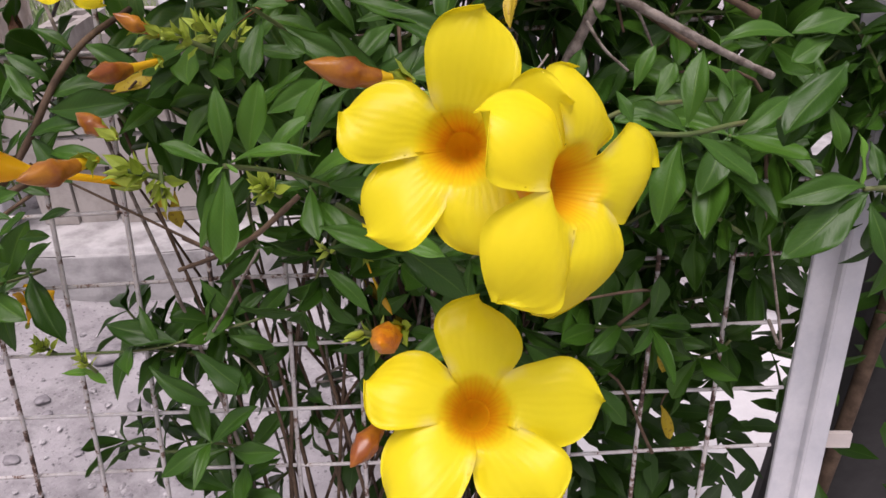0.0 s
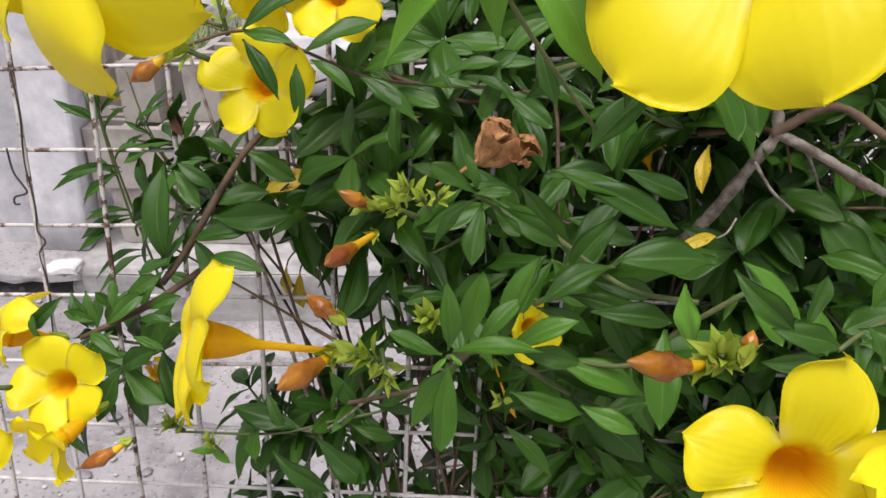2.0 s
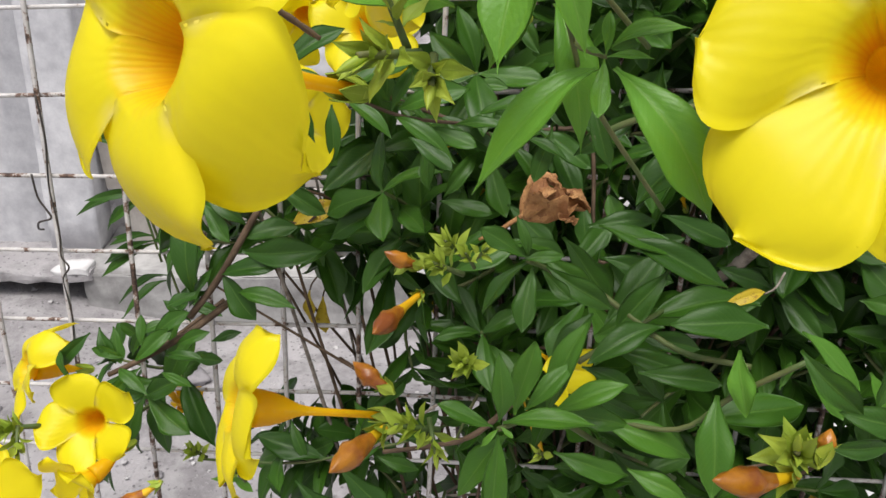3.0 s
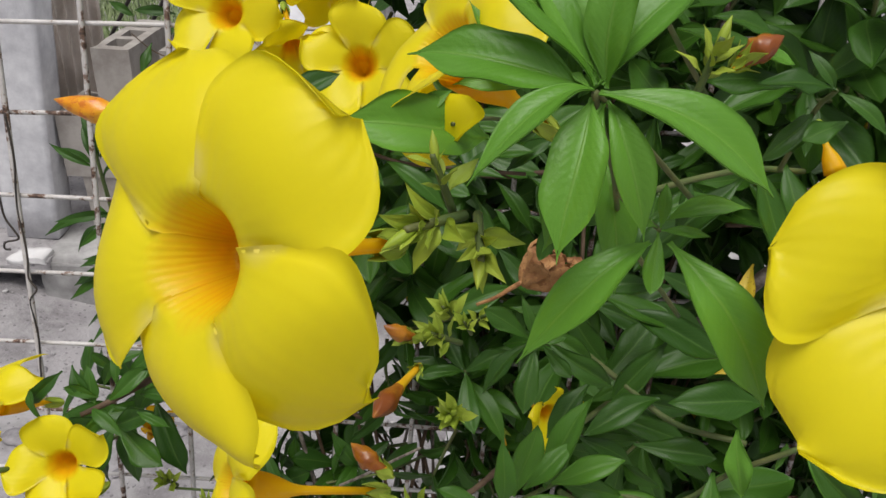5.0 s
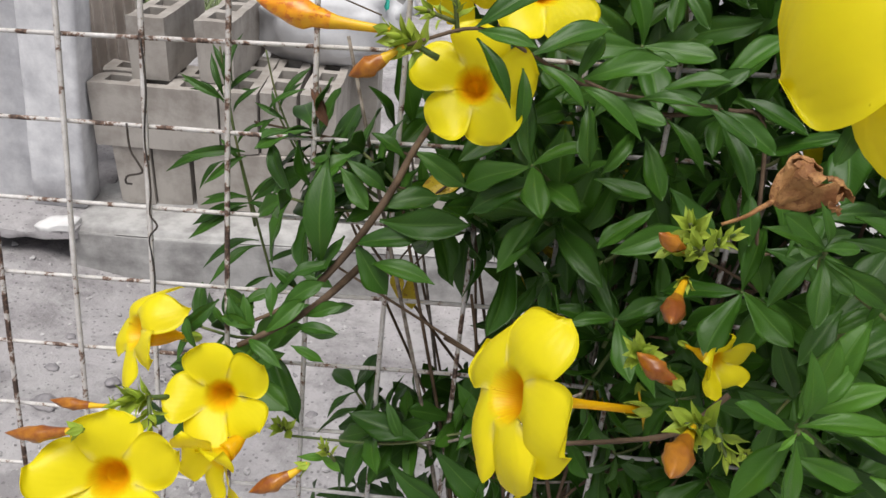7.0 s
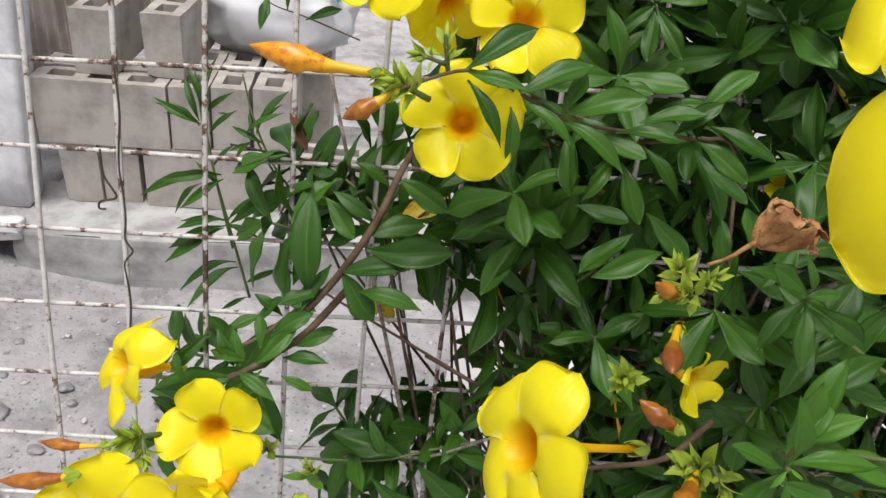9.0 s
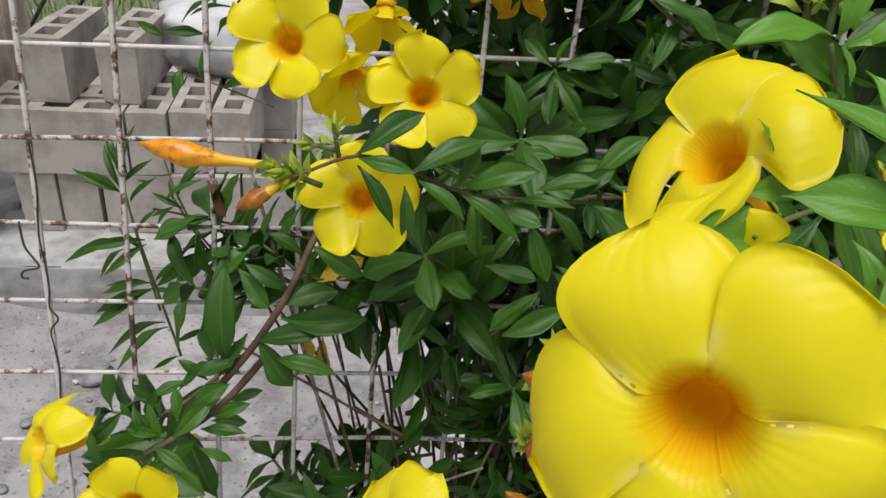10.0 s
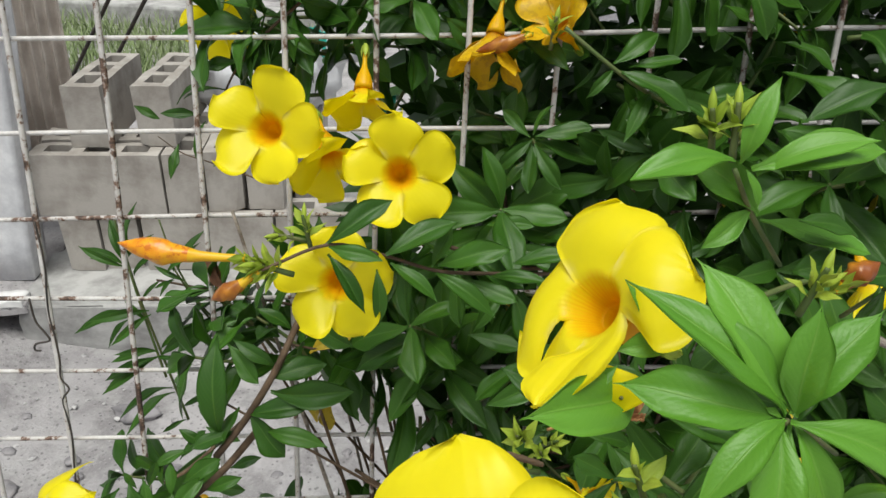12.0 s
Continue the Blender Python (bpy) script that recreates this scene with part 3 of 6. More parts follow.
# distance: a pale slab, grass and a far wall
bm = rough(cuts(box(-5.2, 5.55, GZ - 0.02, -1.6, 5.9, 0.04), 5), 0.012, 3)
tagged(part("concrete_slab", bm, PLINTH), "pale concrete slab lying on the far ground", "slab")
bm = bmesh.new()
gr = random.Random(5)
for i in range(4200):
    x, y = gr.uniform(-4.4, -1.7), gr.uniform(3.9, 5.4)
    a, h = gr.uniform(0, 6.28), gr.uniform(0.05, 0.2)
    d = Vector((math.cos(a), math.sin(a), 0))
    s = Vector((-d.y, d.x, 0)) * gr.uniform(0.003, 0.006)
    o = Vector((x, y, GZ))
    q = [bm.verts.new(o + s), bm.verts.new(o - s), bm.verts.new(o + d * h * 0.25 - s * 0.7 + Vector((0, 0, h * 0.6))), bm.verts.new(o + d * h * 0.25 + s * 0.7 + Vector((0, 0, h * 0.6))), bm.verts.new(o + d * h * 0.6 + Vector((0, 0, h)))]
    bm.faces.new(q[:4])
    bm.faces.new((q[3], q[2], q[4]))
tagged(part("grass", bm, GRASS), "loose green grass on the far ground", "grass", kind="stuff")
bm = rough(cuts(box(-9, 7.0, GZ - 0.05, 9, 7.2, 2.2), 4), 0.01, 2)
tagged(part("wall_far", bm, PLASTER), "pale rendered boundary wall", "wall", kind="structure")


# loose stones on the ground
def stone(at, size, seed, material=STONE):
    bm = bmesh.new()
    bmesh.ops.create_icosphere(bm, subdivisions=3, radius=1)
    for v in bm.verts:
        p = v.co.copy()
        v.co = Vector((p.x * size[0], p.y * size[1], p.z * size[2])) * (1 + 0.45 * noise.noise(p * 1.2 + Vector((seed, 0, 0))) + 0.22 * noise.noise(p * 3 + Vector((0, seed, 0))))
    ob = part("stone", bm, material)
    ob.location = at
    return tagged(ob, "small grey stone lying on the dusty ground", "stone", "stones on the ground")


for i, (x, y, sx, sy, sz) in enumerate(((-0.86, 1.17, 0.045, 0.03, 0.024), (-1.06, 1.12, 0.02, 0.016, 0.012), (-1.05, 0.98, 0.03, 0.022, 0.014), (-0.92, 1.02, 0.018, 0.02, 0.011),
                                        (-1.3, 1.28, 0.022, 0.02, 0.014), (-0.62, 1.2, 0.025, 0.02, 0.016), (-0.48, 1.3, 0.02, 0.02, 0.014), (-1.42, 1.1, 0.034, 0.03, 0.03), (-0.75, 0.92, 0.016, 0.014, 0.01), (-1.045, 1.346, 0.09, 0.06, 0.05), (-1.195, 1.05, 0.05, 0.04, 0.035), (-1.10, 1.16, 0.03, 0.024, 0.02), (-1.26, 1.16, 0.03, 0.02, 0.02), (-1.32, 1.0, 0.024, 0.03, 0.02))):
    stone((x, y, GZ + hollow(x, y) + sz * 0.16), (0.6 * sx, 0.6 * sy, 0.42 * sz), i * 3.7)
bm = bmesh.new()
pr = random.Random(9)
ball = bmesh.ops.create_icosphere(bm, subdivisions=1, radius=1)["verts"]
ball_v, ball_f = [v.co.copy() for v in ball], [[v.index for v in f.verts] for f in bm.faces]
bm.clear()
for i in range(2600):
    x, y, s = pr.uniform(-1.9, 1.4), pr.uniform(0.62, 1.62), 0.0014 + 0.0075 * pr.random() ** 4
    base, turn = Vector((x, y, GZ + hollow(x, y) + s * 0.25)), Matrix.Rotation(pr.uniform(0, 6.28), 3, 'Z')
    vs = [bm.verts.new(base + turn @ Vector((q.x * 1.35, q.y, q.z * 0.6)) * s * (1 + 0.45 * noise.noise(q * 1.3 + Vector((i, 0, 0))))) for q in ball_v]
    for f in ball_f:
        bm.faces.new([vs[k] for k in f])
tagged(flat(part("gravel", bm, GRIT)), "scattered grey grit and pebbles", "gravel", kind="stuff")

# ---- welded wire fence: 5 cm squares, leaning back a little ----
F0, FU, FV = Vector((-0.4018, 0.4165, 1.0006)), Vector((0.0489, 0.0069, 0.0026)), Vector((0.001, -0.0081, -0.0498))
FN = Vector((0.12, -0.98, 0.155)).normalized()


def fence_at(c, r, off=0.0):
    """A place on the fence, c squares along and r squares down; off: metres towards the path."""
    return F0 + c * FU + r * FV + off * FN


fence = thing("wire_fence", "welded wire mesh fence, white paint flaking to rust", "fence", at=fence_at(4, 22))
for c in range(-9, 12):
    pts = [fence_at(c + 0.035 * noise.noise((c * 3.1, r * 0.35, 0.5)), r, 0.0016 + 0.004 * noise.noise((c * 1.7, r * 0.2, 7))) for r in range(-6, 23, 2)]
    part("upright_wire", tube(pts, 0.00165, 0.00165, 3, 6), RUSTED, fence)
for r in range(-6, 22):
    pts = [fence_at(c, r + 0.03 * noise.noise((c * 0.3, r * 3.7, 2)), -0.0014 + 0.004 * noise.noise((c * 0.25, r * 1.9, 4))) for c in (-10, -8, -6, -4, -2, 0, 2, 4, 6, 8, 10, 12.0)]
    part("level_wire", tube(pts, 0.0014, 0.0014, 3, 6), WORN, fence)

# wire end hanging from the fence and a length wound along one upright
p = fence_at(-0.2, 2, 0.004)
tagged(part("wire_hook", tube([p + Vector(q) for q in ((0, 0, 0.002), (0.0, 0, -0.014), (0.004, 0, -0.022), (0.006, 0, -0.028), (-0.004, 0, -0.032), (-0.006, 0, -0.037), (-0.002, 0, -0.037))], 0.0007, 0.0007, 4, 5), DARK_WIRE),
       "thin dark wire end bent into a hook on the fence", "wire")
tagged(part("tie_wire", tube([fence_at(0.035 * noise.noise((0, r * 0.35, 0.5)) + 0.02 + 0.022 * math.sin(r * 5.2) + (0.1 if 3.1 < r < 3.3 else 0), r, 0.0035) for r in (1.0, 1.3, 1.6, 1.9, 2.2, 2.5, 2.8, 3.05, 3.2, 3.35, 3.6, 3.9, 4.3, 4.6)], 0.00065, 0.00065, 4, 5), DARK_WIRE),
       "thin dark tie wire wound down an upright fence wire", "wire")

# white steel angle post at the fence's end, and the dark board beyond it
post = thing("fence_post", "white painted steel angle post, paint worn to grey", "post", at=fence_at(12.4, 22))
e0, e1 = fence_at(12.4, 22.2), fence_at(12.4, -8)
ax = (e1 - e0).normalized()
sx = (FU - ax * FU.dot(ax)).normalized()
sy = ax.cross(sx)
for nm, a, b in (("flange", (-0.017, -0.002), (0.0015, 0.002)), ("flange", (0.0005, -0.009), (0.0145, -0.005)), ("web", (-0.0005, -0.0085), (0.0025, 0.0025)), ("flange", (0.0115, -0.005), (0.0145, 0.03))):
    bm = box(a[0], a[1], 0, b[0], b[1], (e1 - e0).length)
    bmesh.ops.bevel(bm, geom=bm.edges[:], offset=0.0008, segments=1, affect='EDGES')
    bm.transform(Matrix.Translation(e0) @ Matrix((sx, sy, ax)).transposed().to_4x4())
    flat(part(nm, bm, POST, post))
bm = box(0.012, -0.002, 0.0, 0.036, 0.002, 0.012)
bm.transform(Matrix.Translation(fence_at(12.4, 8.0)) @ Matrix((sx, sy, ax)).transposed().to_4x4())
flat(part("lug", bm, SHEET, post, "rust-stained lug"))
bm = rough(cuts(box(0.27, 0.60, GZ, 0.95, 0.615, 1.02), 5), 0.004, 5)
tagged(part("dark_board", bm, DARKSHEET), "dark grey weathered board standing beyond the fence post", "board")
tagged(part("rusty_rod", tube([(0.30, 0.56, GZ), (0.315, 0.575, 0.55), (0.31, 0.59, 1.0)], 0.007, 0.007, 6), WOOD), "rusty brown rod standing beyond the fence post", "rod")


# ---- flowers ----
def axes(face, spin=0.0):
    z = Vector(face).normalized()
    up = Vector((0, 0, 1)) if abs(z.z) < 0.95 else Vector((0, 1, 0))
    x = up.cross(z).normalized()
    return Matrix((x, z.cross(x), z)).transposed() @ Matrix.Rotation(radians(spin), 3, 'Z')


def petal_sheet(R, k, cup, twist, seed, reach=1.0, curl=0.0, wide=0.43, point=0.3, bend=None, fold=0.0, arch=-0.09, skew=0.0):
    """Petal k of five: its foot lines the funnel, its lobe spreads out to R; the flower opens along +z.
    bend: degrees by which the lobe stands off its fifth; fold: how far its two halves close on each other;
    arch: how far its edges bend back; skew: degrees by which its point stands off its middle."""
    rr = random.Random(seed * 13 + k)
    a0 = k * 2 * math.pi / 5 + rr.uniform(-0.06, 0.06)
    wide = wide * rr.uniform(0.95, 1.06)
    lift, long = rr.uniform(-0.07, 0.07), reach * rr.uniform(0.95, 1.05)
    off = 0.0
    if bend is not None:
        a0, off, lift, long = k * 2 * math.pi / 5, radians(bend), 0.3 * lift, reach
    spike = 0.05 * min(1.0, 2 * point)
    ca, sa = math.cos(a0), math.sin(a0)
    q = 0.3
    ph = rr.uniform(0, 6)

    def fn(s, v):
        if s < q:
            k1 = s / q
            rad, z = 0.135 + 0.16 * k1 ** 1.4, -0.50 + 0.40 * k1
            x, y = rad * math.cos(0.68 * v), rad * math.sin(0.68 * v)
            return (R * (ca * x - sa * y), R * (sa * x + ca * y), R * z)
        m = (s - q) / (1 - q)
        mm, m = m, min(1.0, m / (1 - spike))
        if m < 0.5:
            h = 0.21 + (wide - 0.21) * math.sin(0.5 * math.pi * m / 0.5) ** 1.15
        else:
            h = wide * max(0.0, 1 - ((m - 0.5) / 0.5) ** (2.4 - 0.7 * point)) ** (0.52 + 0.22 * point)
        h = max(h, 0.022 * (1 - mm) / 0.05) if mm > 0.9 else h
        m = mm
        rad = 0.295 + (long - 0.295) * m + 0.06 * math.sin(math.pi * m) * v
        rad += 0.02 * max(0.0, m - 0.75) * 4 * max(0.0, 0.5 - abs(v - 0.3))
        z = -0.10 + (cup + 0.10) * (1 - (1 - m) ** 1.8) - curl * m ** 2.5 + lift * m * m
        z += twist * v * math.sin(0.5 * math.pi * min(1.0, m * 1.6)) - arch * v * v * math.sin(math.pi * m) + 0.02 * math.sin(6 * m + ph) * v + 0.018 * math.sin(5 * v + ph) * m * m + 0.03 * math.sin(9 * m + 4 * v + ph) * abs(v) ** 3
        b = min(1.0, m / 0.35)
        b = b * b * (3 - 2 * b)
        x = (1 - b) * rad * math.cos(0.68 * v) + b * rad
        y = (1 - b) * rad * math.sin(0.68 * v) + b * h * v
        if fold:
            z += b * fold * abs(y)
            y *= 1 - b * 0.75 * min(1.0, fold)
        w = off * b * m ** 0.35 + radians(skew) * m ** 4
        x, y = x * math.cos(w) - y * math.sin(w), x * math.sin(w) + y * math.cos(w)
        return (R * (ca * x - sa * y), R * (sa * x + ca * y), R * z)

    def uv(s, v):
        r = 0.28 * s / q if s < q else 0.28 + 0.72 * (s - q) / (1 - q)
        return (r, k * 0.2 + 0.1 + 0.1 * v)

    return sheet(fn, 22, 12, 0.005 * R, layer="flower", uv_fn=uv)


def funnel(R, length=1.5):
    """The narrow tube that the petals' feet run into."""
    bm = bmesh.new()
    lay = bm.loops.layers.uv.new("flower")
    prof = [(0.001, -0.80), (0.045, -0.74), (0.085, -0.64), (0.12, -0.53), (0.15, -0.45), (0.245, -0.30), (0.225, -0.44), (0.2, -0.58), (0.165, -0.70), (0.118, -0.81), (0.078, -0.91), (0.058, -1.03), (0.05, -1.25), (0.046, -length), (0.001, -length)]
    N = 20
    rings = [[bm.verts.new((R * r * math.cos(w), R * r * math.sin(w), R * z)) for w in (2 * math.pi * i / N for i in range(N))] for r, z in prof]
    for k, (p, q) in enumerate(zip(rings, rings[1:])):
        for i in range(N):
            f = bm.faces.new((p[i], p[(i + 1) % N], q[(i + 1) % N], q[i]))
            for lp, di in zip(f.loops, (0, 1, 1, 0)):
                lp[lay].uv = (0.3 if p[0].co.z > -0.62 * R or k > 4 else 0.1, (i + di) / N)
    return bm


def flower(label, at, face, R, spin=0.0, cup=0.16, twist=0.14, seed=1, reach=(1, 1, 1, 1, 1), curl=0.08, length=1.5, wide=0.45, material=None, stalk=None, point=0.15, bend=(None,) * 5, fold=(0, 0, 0, 0, 0), tips=None, arch=0.03, skew=(0, 0, 0, 0, 0)):
    f = thing("flower", label, "flower", "yellow flowers", at=at)
    f.rotation_euler = axes(face, spin).to_euler()
    material = material or PETAL
    for k in range(5):
        if reach[k]:
            part("petal", petal_sheet(R, k, cup, twist, seed, reach[k], cup - tips[k] if tips else curl, wide, point, bend[k], fold[k], arch, skew[k]), material, f, local=True)
    part("funnel", funnel(R, length), FUNNEL, f, "orange-yellow funnel", local=True)
    cup_z = -length * R
    calyx = part("calyx", tube([(0, 0, cup_z - 0.05 * R), (0, 0, cup_z), (0, 0, cup_z + 0.06 * R)], 0.05 * R, 0.085 * R, 3, 8), SEPAL, f, "small green calyx", local=True)
    for k in range(5):
        w = k * 1.2566
        d = Vector((math.cos(w), math.sin(w), 0))
        side = Vector((-d.y, d.x, 0))
        part("sepal", sheet(lambda s, v: tuple((d * (0.05 + 0.10 * s - 0.06 * s * s) + side * 0.07 * v * math.sin(math.pi * (0.25 + 0.74 * s)) + Vector((0, 0, -length - 0.02 + 0.34 * s))) * R), 4, 2, 0.012 * R), SEPAL, calyx, local=True)
    if stalk:
        m = Matrix.Translation(at) @ axes(face, spin).to_4x4()
        base = m @ Vector((0, 0, -R * length))
        ob = part("stalk", tube([base, *stalk], 0.0011, 0.0014, 5), STEM)
        ob.parent = f
        ob.matrix_basis = m.inverted()
    return f


def bud(label, base, tip, r, kind="brown", neck=0.3, sepals=True):
    """A furled, twisted bud from its calyx at base to its tip."""
    b, t = Vector(base), Vector(tip)
    ob = thing("flower_bud", label, "flower bud", "flower buds", at=b)
    L = (t - b).length
    y = (t - b) / L
    r = 0.68 * r
    x = y.orthogonal().normalized()
    z = x.cross(y)
    bm = bmesh.new()
    N, n = 15, 16
    rings = []
    for i in range(n + 1):
        s = i / n
        k = (s - neck) / (1 - neck)
        if s < neck:
            rad = 0.30 + 0.12 * (s / neck) ** 2
        else:
            rad = 0.42 + 0.58 * math.sin(math.pi * min(1, k * 1.25) * 0.5) if k < 0.4 else max(0.03, math.cos(0.5 * math.pi * ((k - 0.4) / 0.6)) ** 0.85)
        ring = []
        for j in range(N):
            w = 2 * math.pi * j / N + 2.2 * s
            rr = r * rad * (1 + 0.09 * (1 if k > 0 else 0) * math.cos(5 * (w - 4.4 * s)) )
            bend = 0.06 * L * math.sin(math.pi * s)
            ring.append(bm.verts.new(b + y * (L * s) + x * (rr * math.cos(w) + bend * 0.5) + z * (rr * math.sin(w))))
        rings.append(ring)
    for i, (p, q) in enumerate(zip(rings, rings[1:])):
        for j in range(N):
            f = bm.faces.new((p[j], p[(j + 1) % N], q[(j + 1) % N], q[j]))
            f.material_index = 1 if (i + 0.5) / n < neck * 1.15 else 0
    bm.faces.new(rings[0][::-1])
    bm.faces.new(rings[-1])
    body = part("bud", bm, {"orange": BUD_ORANGE, "yellow": TUBE}.get(kind, BUD_BROWN), ob)
    body.data.materials.append(TUBE if kind != "green" else SEPAL)
    if sepals:
        rr = random.Random(int(1e4 * (b.x + 3 * b.z)))
        for k in range(5):
            w = k * 1.2566 + rr.uniform(-0.3, 0.3)
            d = (x * math.cos(w) + z * math.sin(w))
            leaf(ob, b - y * 0.001 + d * r * 0.15, b + y * 0.005 * rr.uniform(0.7, 1.3) + d * rr.uniform(0.0025, 0.005), "sepal", face=tuple(y - d), width=1.5, name="sepal")
    return ob


def cluster(label, at, n, size, axis=(0, -0.6, 0.8), seed=1, kind="sepal"):
    """A tuft of short pointed sepals and green buds at a stem's end."""
    c = thing("bud_cluster", label, "bud cluster", "green bud clusters", at=at)
    rr = random.Random(seed)
    o, ax = Vector(at), Vector(axis).normalized()
    a = ax.orthogonal().normalized()
    b = ax.cross(a)
    part("stem", tube([o - ax * size * 0.9, o, o + ax * size * 0.3], 0.0011 * size / 0.013, 0.0007 * size / 0.013, 4), STEM, c)
    for i in range(n):
        w, h = i * 2.399, (i / n)
        d = (a * math.cos(w) + b * math.sin(w))
        p = o + ax * size * (0.55 * h - 0.5) + d * size * 0.05
        e = p + (d * (1 - 0.5 * h) + ax * (0.35 + 0.9 * h)).normalized() * size * rr.uniform(0.4, 0.85)
        leaf(c, p, e, kind, face=tuple(ax - d * 0.6 + Vector((0, -0.3, 0.3))), width=1.35, name="sepal")
    for i in range(max(1, n // 8)):
        w = i * 2.1 + 0.6
        d = (a * math.cos(w) + b * math.sin(w)) * 0.5 + ax
        q = o + ax * size * 0.1
        part("green_bud", tube([q, q + d.normalized() * size * 0.35, q + d.normalized() * size * 0.6], 0.0012 * size / 0.013, 0.0005 * size / 0.013, 4, 8, swell=lambda s: 0.5 + 0.9 * math.sin(math.pi * s) - 0.3 * s), SEPAL, c)
    return c


# ---- flowers on the shrub ----
flower("bright yellow trumpet flower with an orange throat, wide open", (-0.2476, 0.3852, 1.0276), (0.02, -0.90, 0.43), 0.0285, spin=3, seed=1)
flower("bright yellow trumpet flower with an orange throat, wide open", (-0.1812, 0.3873, 1.0101), (0.16, -0.86, 0.48), 0.0290, spin=23, seed=2)
flower("bright yellow trumpet flower half hidden by leaves of its branch", (-0.2002, 0.3359, 0.9755), (0.07, -0.90, 0.43), 0.0268, spin=18, seed=3)
flower("bright yellow trumpet flower seen from the side behind two others", (-0.2173, 0.3975, 1.0077), (0.47, -0.74, -0.48), 0.0240, spin=40, seed=4, cup=0.3)
flower("bright yellow trumpet flower nodding, seen from behind", (-0.2072, 0.4190, 1.0339), (0.10, -0.64, -0.76), 0.0210, spin=10, seed=5, cup=0.35)
flower("bright yellow trumpet flower behind the fence wires and leaves", (-0.3108, 0.4882, 1.0521), (0.51, -0.85, -0.15), 0.0230, spin=30, seed=6)
flower("fading orange-yellow trumpet flower hanging limp", (-0.1452, 0.4549, 1.0587), (-0.11, -0.58, -0.81), 0.0210, spin=30, seed=7, cup=0.75, curl=0.0, material=PETAL_OLD)
flower("fading yellow trumpet flower above the fence wire", (-0.1130, 0.4543, 1.0740), (-0.52, -0.56, 0.65), 0.0200, spin=30, seed=27, cup=0.5, material=PETAL_OLD)
flower("bright yellow trumpet flower low on the fence", (-0.2881, 0.2677, 0.8381), (0.25, -0.80, 0.55), 0.0240, spin=35, seed=8)
flower("bright yellow trumpet flower in profile low on the fence", (-0.3506, 0.2939, 0.8396), (-0.63, -0.66, 0.41), 0.0280, spin=73, seed=9, cup=0.02, twist=0.06, wide=0.38, length=1.3, point=0.1, bend=(-8, -2, 2, 5, 4), reach=(0.9, 0.98, 1.0, 1.08, 0.97), tips=(-0.68, -1.0, -0.26, -0.16, -0.1), arch=0.15)
flower("bright yellow trumpet flower lowest on the fence", (-0.3150, 0.2222, 0.8244), (0.27, -0.76, 0.59), 0.0290, spin=22, seed=10)
flower("bright yellow trumpet flower nodding under another flower", (-0.2822, 0.2478, 0.8185), (-0.35, -0.93, -0.15), 0.0200, spin=55, seed=11, cup=0.3)
flower("bright yellow trumpet flower in profile on a long orange tube", (-0.1631, 0.1947, 0.9375), (-0.81, -0.50, 0.32), 0.0249, spin=27, seed=12, cup=0.04, twist=0.06, wide=0.49, length=2.15, point=0.1, bend=(-20, -4, 4, 20, 0), reach=(1.03, 1.01, 0.93, 1.09, 1.03), tips=(-0.23, -0.37, -0.34, -0.32, -0.24), arch=0.15)
flower("bright yellow trumpet flower in front of the leaves, wide open", (-0.0065, 0.1405, 0.9708), (0.00, -0.93, 0.38), 0.0221, spin=12, seed=13, cup=0.14, twist=0.1, wide=0.36, point=0.3, bend=(11, -3, 10, -1, -12), reach=(0.95, 1.07, 0.95, 1.0, 0.9), tips=(0.1, -0.02, -0.02, -0.02, -0.02), arch=0.05)
flower("bright yellow trumpet flower turned aside beside another flower", (0.0167, 0.1379, 0.9665), (0.71, -0.61, 0.34), 0.0238, spin=-10, seed=14, cup=0.08, twist=0.06, wide=0.40, point=0.25, bend=(2, -1, 0, 13, -14), reach=(0.98, 0.9, 0.95, 1.01, 1.07), tips=(-0.23, -0.36, -0.27, -0.34, -0.62), arch=0.15)
flower("bright yellow trumpet flower below two others, wide open", (-0.0008, 0.1322, 0.9190), (0.11, -0.66, 0.74), 0.0244, spin=13, seed=15, cup=0.12, twist=0.1, wide=0.37, point=0.3, bend=(-10, 2, 7, -5, 5), reach=(1.05, 0.95, 0.95, 1.0, 0.95), tips=(-0.05, -0.05, -0.05, -0.05, -0.05), arch=0.08)
flower("large bright yellow trumpet flower turned to one side", (-0.1197, 0.1247, 1.0597), (-0.38, -0.86, 0.34), 0.0237, spin=62, seed=16, cup=0.06, twist=0.06, wide=0.5, length=1.75, point=0.12, bend=(-3, -6, -3, -5, -10), skew=(-5, -6, 16, 17, -4), reach=(1.02, 1.05, 1.0, 1.02, 0.97), tips=(-0.23, -0.33, -0.34, -0.38, -0.5), arch=0.14)
flower("bright yellow trumpet flower with a folded petal beside a leafy tip", (-0.1069, 0.1909, 1.0705), (-0.68, -0.44, 0.58), 0.0228, spin=58, seed=17, cup=0.08, twist=0.06, wide=0.58, point=0.25, bend=(-8, -8, 24, 44, -52), reach=(0.92, 1.04, 0.9, 0.95, 0.98), tips=(-0.33, -0.25, -0.3, -0.34, 0.16), fold=(0, 0, 0, 0, 0.42), arch=0.18)
flower("large bright yellow trumpet flower close to a leafy tip", (-0.0316, 0.1454, 1.0595), (-0.24, -0.93, 0.28), 0.0250, spin=24, seed=18, cup=0.2, twist=0.08, wide=0.46, point=0.05, bend=(0, 0, 13, 1, -13), reach=(1.0, 1.0, 0.93, 1.1, 1.05), tips=(0.1, 0.1, 0.1, 0.05, 0.05), arch=0.08)
